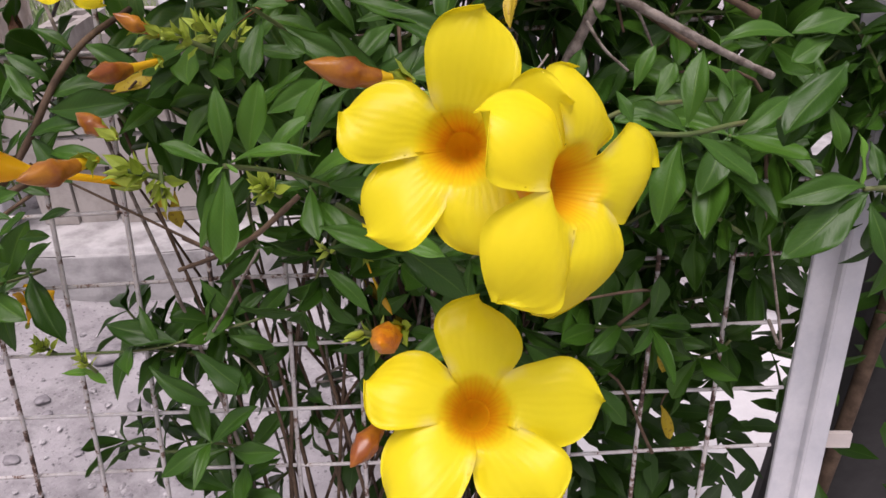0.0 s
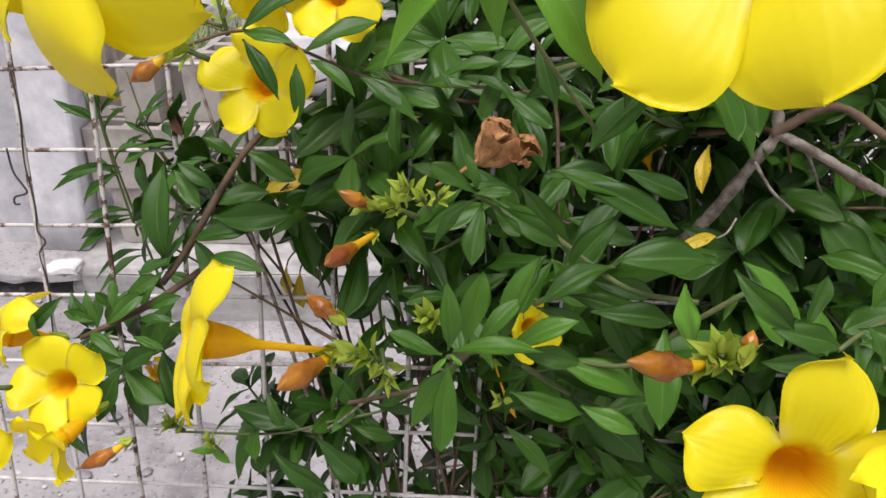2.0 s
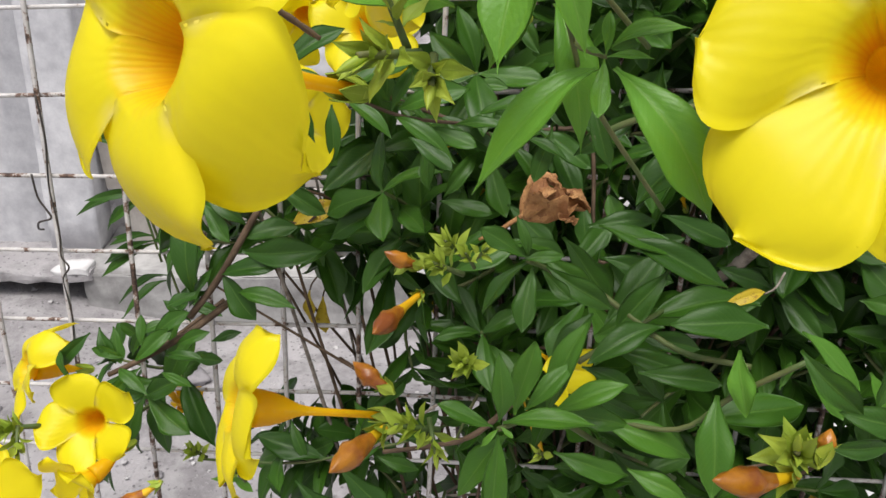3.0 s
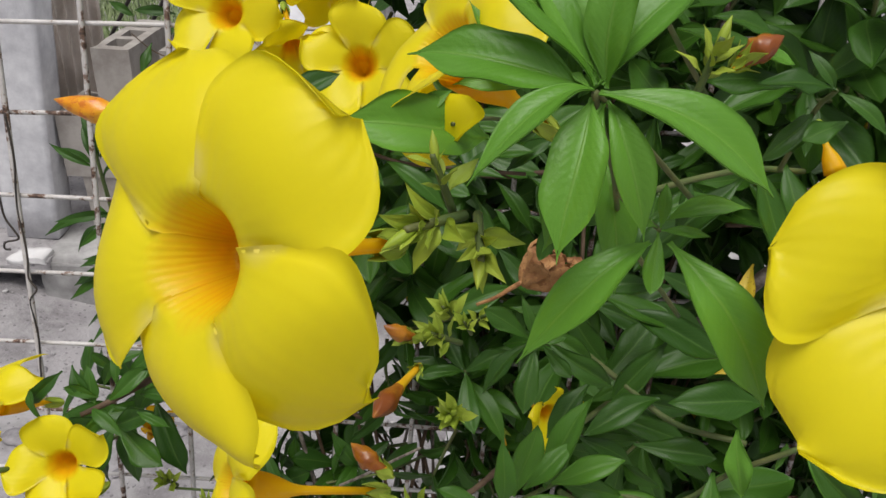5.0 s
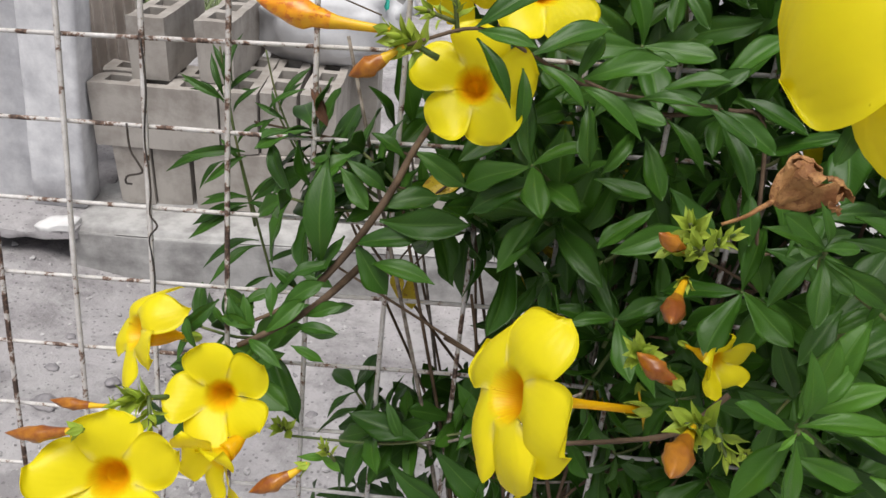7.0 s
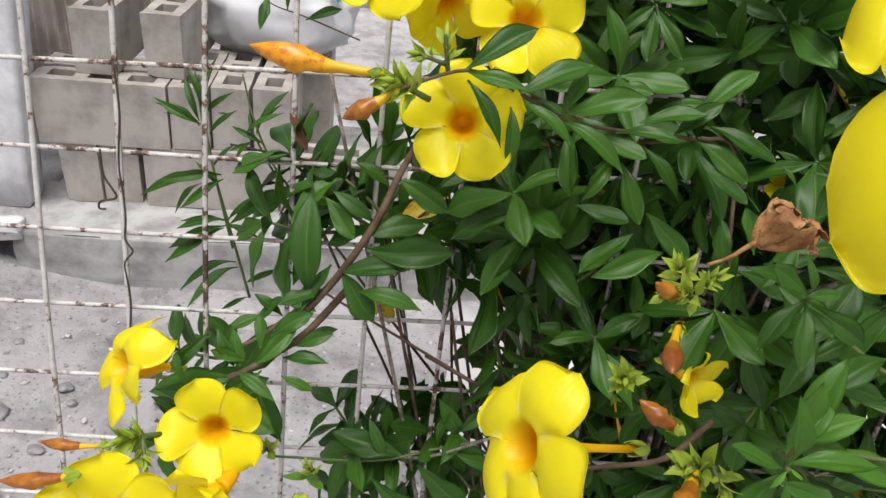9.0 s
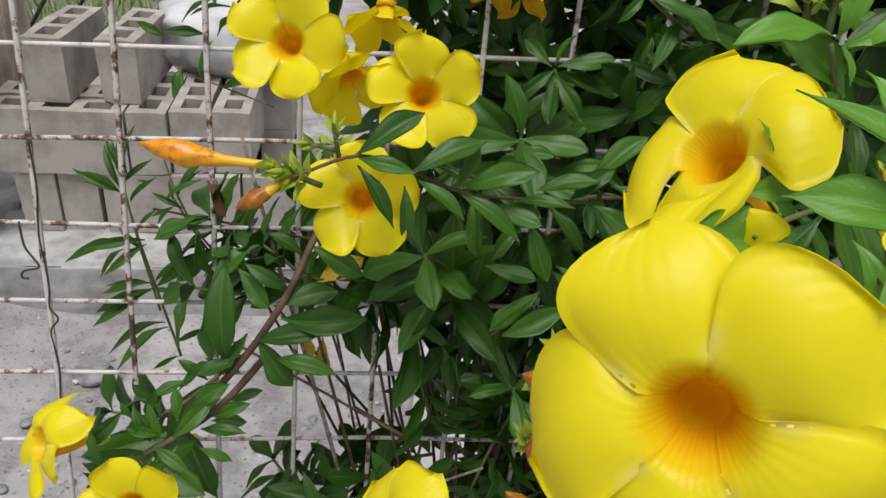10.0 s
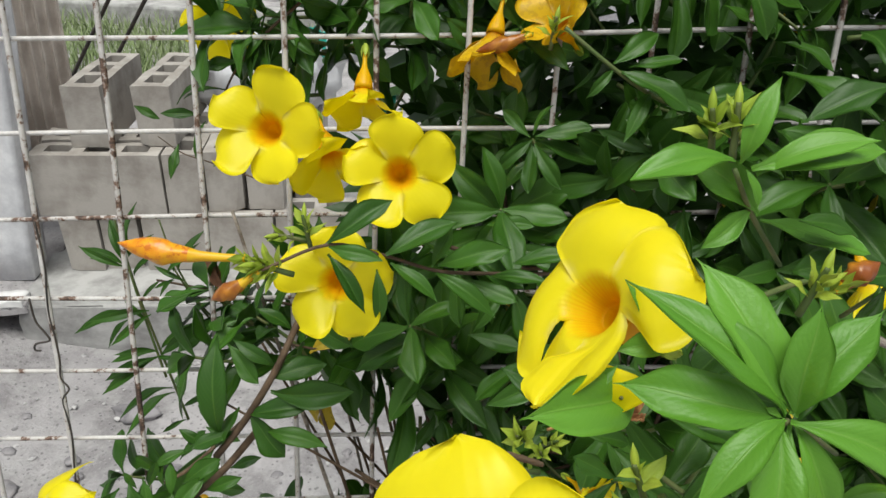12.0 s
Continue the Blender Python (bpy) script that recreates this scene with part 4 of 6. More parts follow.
flower("bright yellow trumpet flower half hidden behind leaves", (-0.0215, 0.4297, 0.9304), (-0.34, -0.35, 0.87), 0.0170, spin=15, seed=19, cup=0.4)
flower("bright yellow trumpet flower half hidden behind a fence wire", (-0.3265, 0.3880, 0.7430), (0.37, 0.17, 0.91), 0.0135, spin=15, seed=20, cup=0.5, material=PETAL_OLD)
flower("bright yellow trumpet flower with narrow petals behind leaves", (-0.0681, 0.3428, 0.8582), (0.64, -0.73, 0.22), 0.0165, spin=15, seed=21, cup=0.4)
flower("bright yellow trumpet flower half hidden among branches", (0.0223, 0.3370, 0.9992), (0.44, -0.45, -0.78), 0.0170, spin=15, seed=22, cup=0.5)
flower("bright yellow trumpet flower far back among the leaves", (0.0408, 0.5767, 1.0589), (0.34, -0.13, 0.93), 0.0130, spin=15, seed=23)

# ---- buds ----
bud("large furled orange flower bud on a yellow tube", (-0.2307, 0.3115, 0.9986), (-0.2806, 0.3037, 1.0043), 0.0078, kind="orange", neck=0.36)
bud("furled reddish-brown flower bud on a short yellow neck", (-0.2244, 0.3098, 0.9942), (-0.2443, 0.3045, 0.9809), 0.0060)
bud("furled reddish-brown flower bud on a short yellow neck", (-0.1158, 0.2433, 0.9550), (-0.1225, 0.2133, 0.9579), 0.0052, neck=0.38)
bud("furled reddish-brown flower bud on a short yellow neck", (-0.1168, 0.2471, 0.9625), (-0.1274, 0.2408, 0.9700), 0.0040, neck=0.15)
bud("furled reddish-brown flower bud on a short yellow neck", (-0.1134, 0.1952, 0.9402), (-0.1211, 0.1731, 0.9430), 0.0055, neck=0.2)
bud("furled reddish-brown flower bud on a short yellow neck", (-0.1155, 0.2091, 0.9411), (-0.1289, 0.2129, 0.9469), 0.0045, neck=0.15)
bud("furled reddish-brown flower bud on a short yellow neck", (-0.0192, 0.1675, 0.9741), (-0.0373, 0.1555, 0.9804), 0.0045, neck=0.25)
bud("furled reddish-brown flower bud on a short yellow neck", (-0.0091, 0.1837, 0.9639), (-0.0076, 0.1879, 0.9709), 0.0030, neck=0.2)
bud("furled reddish-brown flower bud on a short yellow neck", (-0.0216, 0.1579, 0.9187), (-0.0213, 0.1382, 0.9289), 0.0050, kind="orange", neck=0.2)
bud("furled reddish-brown flower bud on a short yellow neck", (-0.0185, 0.1379, 0.9135), (-0.0248, 0.1231, 0.9094), 0.0040, neck=0.3)
bud("furled reddish-brown flower bud on a short yellow neck", (-0.3284, 0.2503, 0.8362), (-0.3601, 0.2484, 0.8321), 0.0040, neck=0.3)
bud("furled reddish-brown flower bud on a short yellow neck", (-0.3230, 0.2236, 0.8489), (-0.3559, 0.2192, 0.8411), 0.0050, neck=0.15)
bud("furled reddish-brown flower bud on a short yellow neck", (-0.2394, 0.2499, 0.8296), (-0.2615, 0.2388, 0.8170), 0.0055, neck=0.25)
bud("limp yellow flower tube hanging from its calyx", (-0.0920, 0.3931, 0.7965), (-0.0752, 0.3888, 0.7568), 0.0032, kind="yellow", neck=0.5)
bud("furled reddish-brown flower bud on a short yellow neck", (-0.0514, 0.2142, 1.0656), (-0.0429, 0.2170, 1.0723), 0.0042, neck=0.15)
bud("furled reddish-brown flower bud on a short yellow neck", (-0.1249, 0.4440, 1.0688), (-0.1525, 0.4387, 1.0593), 0.0062, neck=0.1)

# ---- green tufts ----
cluster("tuft of pale green sepals and small buds", (-0.1102, 0.2054, 0.9322), 14, 0.0130, (-0.74, -0.53, 0.41), 1)
cluster("tuft of pale green sepals and small buds", (-0.1013, 0.2045, 0.9272), 8, 0.0100, (0.39, -0.78, -0.48), 2)
cluster("tuft of pale green sepals and small buds", (-0.1138, 0.2545, 0.9599), 12, 0.0130, (-0.73, -0.47, 0.49), 3)
cluster("tuft of pale green sepals and small buds", (-0.1048, 0.2649, 0.9586), 7, 0.0090, (-0.21, -0.53, 0.82), 4)
cluster("tuft of pale green sepals and small buds", (-0.2242, 0.3119, 0.9958), 14, 0.0160, (-0.78, -0.43, 0.46), 5)
cluster("tuft of pale green sepals and small buds", (-0.2099, 0.3269, 1.0093), 7, 0.0130, (-0.18, 0.01, 0.98), 6)
cluster("tuft of pale green sepals and small buds", (-0.2183, 0.3214, 1.0054), 6, 0.0120, (-0.84, -0.42, 0.34), 7)
cluster("tuft of pale green sepals and small buds", (-0.0128, 0.1879, 0.9622), 14, 0.0130, (-0.20, -0.68, 0.70), 8)
cluster("tuft of pale green sepals and small buds", (-0.0265, 0.1483, 0.9235), 6, 0.0100, (-0.73, -0.48, 0.48), 9)
cluster("tuft of pale green sepals and small buds", (-0.3179, 0.2505, 0.8434), 18, 0.0160, (-0.60, -0.70, 0.39), 10)
cluster("tuft of pale green sepals and small buds", (-0.3077, 0.2440, 0.8393), 8, 0.0120, (0.44, -0.74, -0.51), 11)
cluster("tuft of pale green sepals and small buds", (-0.1114, 0.3030, 0.8828), 16, 0.0160, (-0.14, -0.74, 0.65), 12)
cluster("tuft of pale green sepals and small buds", (-0.0988, 0.1515, 1.0540), 12, 0.0100, (-0.55, -0.83, 0.12), 13)
cluster("tuft of pale green sepals and small buds", (-0.0905, 0.1534, 1.0509), 8, 0.0095, (0.21, -0.97, -0.13), 14)
cluster("tuft of pale green sepals and small buds", (-0.0981, 0.1575, 1.0602), 6, 0.0080, (-0.35, -0.12, 0.93), 15)
cluster("tuft of pale green sepals and small buds", (-0.2687, 0.3487, 0.7312), 8, 0.0140, (-0.47, -0.19, 0.86), 16)
cluster("tuft of pale green sepals and small buds", (-0.3001, 0.3553, 0.7344), 12, 0.0150, (-0.25, -0.48, 0.84), 17)
cluster("tuft of pale green sepals and small buds", (-0.0553, 0.2135, 1.0683), 9, 0.0110, (0.18, -0.07, 0.98), 18)
cluster("tuft of pale green sepals and small buds", (-0.1139, 0.4363, 1.0755), 10, 0.0140, (0.07, -0.11, 0.99), 19)
cluster("tuft of pale green sepals and small buds", (-0.1127, 0.2712, 0.9589), 9, 0.0120, (-0.40, -0.55, 0.73), 20)
cluster("tuft of pale green sepals and small buds", (-0.1003, 0.2726, 0.9575), 6, 0.0090, (0.50, -0.43, 0.75), 21)
cluster("tuft of pale green sepals and small buds", (-0.1223, 0.2458, 0.9644), 5, 0.0080, (-0.46, -0.66, 0.59), 22)
cluster("tuft of pale green sepals and small buds", (-0.0728, 0.2618, 0.8768), 5, 0.0080, (-0.34, -0.72, 0.60), 23)
cluster("tuft of pale green sepals and small buds", (-0.0729, 0.2409, 1.0944), 7, 0.0120, (-0.10, 0.05, 0.99), 24)
cluster("tuft of pale green sepals and small buds", (-0.0777, 0.2432, 1.0923), 7, 0.0120, (-0.22, -0.23, 0.95), 25)

# ---- leafy branches that stand out ----
branch("four bright green leaves in a cross at a stem tip", [(-0.0834, 0.2096, 0.9338), (-0.0714, 0.2342, 0.9211), (-0.0550, 0.2701, 0.8957)], 0.0012, 0.0010,
       (-0.0837, 0.2105, 0.9356, -0.0856, 0.2167, 0.9560), (-0.0851, 0.2096, 0.9344, -0.1017, 0.2084, 0.9402),
       (-0.0825, 0.2126, 0.9337, -0.0556, 0.2157, 0.9360), (-0.0836, 0.2088, 0.9323, -0.0822, 0.1960, 0.9089),
       (-0.0834, 0.2096, 0.9338, -0.0877, 0.2061, 0.9290, "young"), (-0.0830, 0.2100, 0.9344, -0.0788, 0.2083, 0.9324, "young"),
       (-0.0799, 0.2203, 0.9307, -0.0763, 0.2260, 0.9552), (-0.0774, 0.2256, 0.9288, -0.0633, 0.2378, 0.9410),
       (-0.0706, 0.2348, 0.9219, -0.0604, 0.2465, 0.9519), (-0.0687, 0.2416, 0.9166, -0.0456, 0.2470, 0.9283),
       (-0.0805, 0.2155, 0.9275, -0.0941, 0.2065, 0.9067), (-0.0657, 0.2487, 0.9116, -0.0427, 0.2499, 0.9086),
       kind="fresh")
branch("glossy dark green leaves in a whorl on a green stem", [(-0.0625, 0.2651, 0.9213), (-0.0457, 0.2909, 0.9196), (-0.0235, 0.3277, 0.9148)], 0.0016, 0.0014,
       (-0.0545, 0.2851, 0.9251, -0.0363, 0.3053, 0.9477), (-0.0580, 0.2773, 0.9250, -0.0379, 0.2850, 0.9350),
       (-0.0513, 0.2798, 0.9185, -0.0180, 0.2827, 0.9103), (0.0104, 0.3346, 0.9143, -0.0361, 0.3119, 0.9141),
       (-0.0436, 0.2941, 0.9182, -0.0164, 0.2969, 0.9127), (-0.0455, 0.3261, 0.9395, -0.0105, 0.3322, 0.9283),
       (-0.0658, 0.3063, 0.9557, -0.0399, 0.3118, 0.9586), (-0.0742, 0.2951, 0.9554, -0.0535, 0.2898, 0.9340),
       (-0.0350, 0.3430, 0.9473, -0.0046, 0.3444, 0.9367), (-0.0537, 0.3271, 0.9509, -0.0693, 0.3077, 0.9367))
branch("glossy dark green leaves in a whorl on a green stem", [(-0.0639, 0.2538, 0.9012), (-0.0468, 0.2609, 0.8863), (-0.0187, 0.2770, 0.8624)], 0.0016, 0.0014,
       (-0.0456, 0.2606, 0.8853, -0.0145, 0.2570, 0.8614), (-0.0592, 0.2575, 0.9020, -0.0215, 0.2583, 0.8902),
       (-0.0663, 0.2474, 0.8862, -0.0373, 0.2476, 0.8851), (-0.0089, 0.2686, 0.8432, -0.0391, 0.2446, 0.8342),
       (-0.0349, 0.2664, 0.8706, -0.0148, 0.2762, 0.8752), (-0.0676, 0.2444, 0.8790, -0.0490, 0.2381, 0.8640),
       (-0.0513, 0.2594, 0.8918, -0.0246, 0.2674, 0.8934), (-0.0335, 0.2645, 0.8580, -0.0106, 0.2615, 0.8357))
branch("large dark green leaves hanging from a stem", [(-0.0676, 0.2638, 1.0060), (-0.0519, 0.2901, 1.0057), (-0.0171, 0.3210, 1.0063), (0.0113, 0.3464, 0.9995)], 0.0016, 0.0016,
       (-0.0690, 0.2707, 1.0150, -0.0607, 0.2635, 0.9965), (-0.0167, 0.3196, 1.0036, -0.0491, 0.3022, 0.9683),
       (-0.0286, 0.3061, 1.0004, -0.0491, 0.2950, 0.9935), (-0.0131, 0.3250, 1.0079, 0.0051, 0.3143, 0.9740),
       (0.0009, 0.3377, 1.0046, 0.0129, 0.3200, 0.9741), (-0.0521, 0.2910, 1.0074, -0.0733, 0.2832, 0.9925),
       (-0.0799, 0.2628, 1.0089, -0.0834, 0.2558, 0.9928), (-0.0881, 0.2593, 1.0057, -0.0730, 0.2552, 1.0006),
       (-0.0985, 0.2578, 1.0070, -0.0931, 0.2542, 1.0021), (-0.1222, 0.2517, 1.0050, -0.1073, 0.2471, 0.9975),
       (-0.0374, 0.3058, 1.0076, -0.0387, 0.2987, 0.9874))
branch("pale green rounded leaves on a brown twig", [(0.0230, 0.2174, 0.9495), (0.0364, 0.2321, 0.9500), (0.0639, 0.2583, 0.9450)], 0.0010, 0.0010,
       (-0.0069, 0.2213, 0.9683, 0.0103, 0.2153, 0.9550), (0.0141, 0.2183, 0.9547, 0.0179, 0.2261, 0.9674),
       (0.0343, 0.2339, 0.9542, 0.0397, 0.2390, 0.9662), (0.0494, 0.2462, 0.9496, 0.0303, 0.2373, 0.9432),
       (0.0248, 0.2187, 0.9490, 0.0042, 0.2149, 0.9552), (0.0189, 0.2150, 0.9467, 0.0022, 0.2095, 0.9476),
       (0.0364, 0.2273, 0.9454, 0.0350, 0.2191, 0.9317), (0.0305, 0.2241, 0.9483, 0.0460, 0.2251, 0.9446),
       width=1.1)
branch("glossy dark green leaves in a whorl on a green stem", [(0.0327, 0.2119, 0.9492), (0.0491, 0.2235, 0.9452), (0.0664, 0.2418, 0.9425), (0.0921, 0.2616, 0.9406)], 0.0010, 0.0012,
       (0.0491, 0.2237, 0.9456, 0.0300, 0.2274, 0.9510), (0.0490, 0.2245, 0.9470, 0.0525, 0.2365, 0.9658),
       (0.0510, 0.2250, 0.9444, 0.0716, 0.2242, 0.9311), (0.0474, 0.2214, 0.9439, 0.0430, 0.2112, 0.9217),
       (0.0606, 0.2534, 0.9641, 0.0840, 0.2616, 0.9646), (0.0388, 0.2208, 0.9551, 0.0435, 0.2271, 0.9644),
       (0.0664, 0.2467, 0.9480, 0.0528, 0.2471, 0.9595), (0.0721, 0.2530, 0.9516, 0.0640, 0.2468, 0.9388),
       (0.0562, 0.2293, 0.9414, 0.0703, 0.2302, 0.9347), (0.0667, 0.2402, 0.9396, 0.0838, 0.2513, 0.9491),
       (0.0326, 0.2126, 0.9505, 0.0274, 0.2165, 0.9591),
       width=1.12)
branch("green leaves on a twig near the fence post", [(0.1137, 0.2523, 0.9191), (0.1315, 0.2644, 0.9157), (0.1563, 0.2780, 0.9132)], 0.0012, 0.0014,
       (0.1137, 0.2527, 0.9199, 0.0863, 0.2475, 0.9149), (0.1128, 0.2522, 0.9191, 0.1090, 0.2573, 0.9363, "young"),
       (0.1152, 0.2530, 0.9179, 0.0897, 0.2415, 0.8969), (0.1152, 0.2525, 0.9171, 0.1039, 0.2455, 0.9085),
       (0.1013, 0.2757, 0.9628, 0.0864, 0.2663, 0.9556), (0.1055, 0.2718, 0.9549, 0.0842, 0.2489, 0.9372),
       (0.0966, 0.2696, 0.9533, 0.0876, 0.2585, 0.9299), (0.1011, 0.2638, 0.9422, 0.1068, 0.2598, 0.9284),
       (0.1154, 0.2622, 0.9319, 0.1183, 0.2529, 0.9221), (0.1163, 0.2513, 0.9147, 0.1237, 0.2437, 0.8962),
       (0.1090, 0.2816, 0.9672, 0.0867, 0.2734, 0.9629),
       width=1.1)
branch("glossy dark green leaves in a whorl on a green stem", [(-0.0820, 0.2425, 0.9725), (-0.0770, 0.2559, 0.9632), (-0.0709, 0.2687, 0.9525)], 0.0010, 0.0012,
       (-0.0821, 0.2429, 0.9733, -0.0970, 0.2402, 0.9828), (-0.0824, 0.2430, 0.9736, -0.0869, 0.2462, 0.9859),
       (-0.0821, 0.2435, 0.9712, -0.0940, 0.2344, 0.9560), (-0.0837, 0.2421, 0.9725, -0.0717, 0.2468, 0.9732),
       (-0.0783, 0.2527, 0.9643, -0.0678, 0.2472, 0.9578), (-0.0769, 0.2549, 0.9646, -0.0544, 0.2531, 0.9527),
       (-0.0808, 0.2458, 0.9686, -0.0809, 0.2312, 0.9536))
branch("slender branch with paired leaves below the yellow flowers", [(-0.2244, 0.3098, 0.9942), (-0.1997, 0.3268, 1.0005), (-0.1785, 0.3408, 0.9898), (-0.1562, 0.3538, 0.9772), (-0.1303, 0.3658, 0.9721), (-0.0969, 0.3749, 0.9706)], 0.0010, 0.0013,
       (-0.2009, 0.3266, 1.0004, -0.1754, 0.3408, 1.0172), (-0.1996, 0.3264, 0.9997, -0.1757, 0.3239, 0.9969),
       (-0.1995, 0.3240, 0.9973, -0.1823, 0.3175, 0.9741), (-0.1814, 0.3361, 0.9851, -0.1791, 0.3278, 0.9605),
       (-0.1762, 0.3409, 0.9863, -0.1539, 0.3344, 0.9728), (-0.1790, 0.3407, 0.9897, -0.1489, 0.3581, 1.0012),
       (-0.1591, 0.3529, 0.9794, -0.1517, 0.3605, 0.9981), (-0.1566, 0.3550, 0.9795, -0.1237, 0.3551, 0.9917),
       (-0.1575, 0.3532, 0.9764, -0.1278, 0.3469, 0.9591), (-0.1329, 0.3638, 0.9712, -0.1040, 0.3590, 0.9739),
       (-0.1227, 0.3699, 0.9757, -0.0939, 0.3706, 0.9836), (-0.0982, 0.3794, 0.9791, -0.0726, 0.3907, 1.0016),
       (-0.0962, 0.3746, 0.9699, -0.0676, 0.3697, 0.9549), (-0.1436, 0.3579, 0.9713, -0.1188, 0.3515, 0.9665),
       (-0.1055, 0.3729, 0.9720, -0.0870, 0.3761, 0.9888),
       wood=WOOD)
branch("star of narrow dark green leaves", [(-0.1190, 0.4352, 1.0159), (-0.1091, 0.4533, 0.9903), (-0.0981, 0.4753, 0.9444)], 0.0012, 0.0016,
       (-0.1190, 0.4352, 1.0159, -0.1375, 0.4267, 0.9981), (-0.1179, 0.4372, 1.0137, -0.1012, 0.4231, 0.9935),
       (-0.1204, 0.4357, 1.0171, -0.1366, 0.4437, 1.0283), (-0.1172, 0.4378, 1.0146, -0.0828, 0.4412, 1.0035),
       (-0.1177, 0.4362, 1.0173, -0.0880, 0.4393, 1.0240), (-0.1191, 0.4370, 1.0136, -0.1181, 0.4217, 0.9902),
       (-0.1187, 0.4364, 1.0181, -0.1095, 0.4447, 1.0330), (-0.1134, 0.4445, 1.0034, -0.1326, 0.4324, 0.9853),
       (-0.1091, 0.4533, 0.9903, -0.0875, 0.4420, 0.9660))
branch("dark green leaves along a climbing stem", [(-0.1093, 0.4169, 1.0782), (-0.0811, 0.4174, 1.0588), (-0.0566, 0.4284, 1.0438), (-0.0257, 0.4410, 1.0330)], 0.0014, 0.0016,
       (-0.0813, 0.4178, 1.0595, -0.0462, 0.4123, 1.0441), (-0.0772, 0.4208, 1.0611, -0.0519, 0.4262, 1.0652),
       (-0.0607, 0.4270, 1.0480, -0.0266, 0.4329, 1.0406), (-0.0843, 0.4173, 1.0607, -0.0960, 0.4076, 1.0482),
       (-0.0532, 0.4295, 1.0424, -0.0263, 0.4205, 1.0263), (-0.0467, 0.4324, 1.0408, -0.0100, 0.4429, 1.0478),
       (-0.0638, 0.4251, 1.0482, -0.0756, 0.4066, 1.0281), (-0.0499, 0.4306, 1.0409, -0.0561, 0.4130, 1.0193),
       (-0.0848, 0.4178, 1.0632, -0.0641, 0.4323, 1.0756))
branch("small drooping leaves on a thin upright shoot", [(-0.3309, 0.4138, 0.8041), (-0.3456, 0.4200, 0.8530), (-0.3553, 0.4242, 0.8866), (-0.3625, 0.4283, 0.9168), (-0.3654, 0.4315, 0.9388)], 0.0013, 0.0008,
       (-0.3607, 0.4223, 0.8821, -0.3960, 0.4086, 0.8695), (-0.3621, 0.4211, 0.8778, -0.3748, 0.4091, 0.8608),
       (-0.3484, 0.4195, 0.8551, -0.3716, 0.4080, 0.8567), (-0.3482, 0.4183, 0.8505, -0.3790, 0.3984, 0.8306),
       (-0.3402, 0.4163, 0.8279, -0.3722, 0.4009, 0.8091), (-0.3389, 0.4163, 0.8242, -0.3617, 0.3890, 0.8062),
       (-0.3642, 0.4272, 0.9130, -0.3917, 0.4287, 0.9224), (-0.3642, 0.4277, 0.9161, -0.3766, 0.4387, 0.9387),
       (-0.3614, 0.4289, 0.9191, -0.3441, 0.4331, 0.9352), (-0.3455, 0.4205, 0.8563, -0.3239, 0.4327, 0.8733),
       (-0.3443, 0.4196, 0.8521, -0.3239, 0.4180, 0.8477), (-0.3317, 0.4139, 0.8044, -0.3483, 0.4072, 0.7950),
       (-0.3332, 0.4154, 0.8143, -0.3113, 0.4209, 0.8260), (-0.3551, 0.4242, 0.8887, -0.3447, 0.4338, 0.9020),
       width=0.62, shape=8)
branch("small drooping leaves on a thin curved shoot", [(-0.2840, 0.4201, 0.8663), (-0.3114, 0.4207, 0.8917), (-0.3273, 0.4234, 0.9207), (-0.3357, 0.4269, 0.9489)], 0.0012, 0.0007,
       (-0.3237, 0.4197, 0.9029, -0.3069, 0.4246, 0.9060), (-0.3318, 0.4209, 0.9153, -0.3105, 0.4242, 0.9308),
       (-0.3114, 0.4207, 0.8917, -0.2893, 0.4225, 0.9027), (-0.3222, 0.4225, 0.9098, -0.3430, 0.4248, 0.9175),
       (-0.3077, 0.4203, 0.8883, -0.2811, 0.4304, 0.8907), (-0.3005, 0.4202, 0.8810, -0.3199, 0.4119, 0.8787),
       (-0.2934, 0.4210, 0.8773, -0.2686, 0.4259, 0.8849), (-0.3256, 0.4237, 0.9208, -0.3110, 0.4360, 0.9406),
       (-0.3007, 0.4211, 0.8846, -0.2886, 0.4317, 0.9099),
       width=0.62, shape=8)
branch("small leaves on a dark bare twig tip", [(-0.2719, 0.4396, 0.9745), (-0.3039, 0.4417, 0.9822), (-0.3244, 0.4447, 0.9858), (-0.3378, 0.4445, 0.9949)], 0.0007, 0.0004,
       (-0.3149, 0.4431, 0.9839, -0.3101, 0.4518, 1.0046), (-0.3153, 0.4564, 1.0061, -0.3375, 0.4501, 1.0072, "green"),
       (-0.3286, 0.4551, 1.0119, -0.3094, 0.4621, 1.0265), (-0.3037, 0.4409, 0.9807, -0.2845, 0.4470, 0.9881),
       (-0.3263, 0.4460, 0.9905, -0.3273, 0.4327, 0.9736), (-0.3536, 0.4510, 1.0103, -0.3366, 0.4476, 1.0045),
       wood=WOOD, width=0.8)
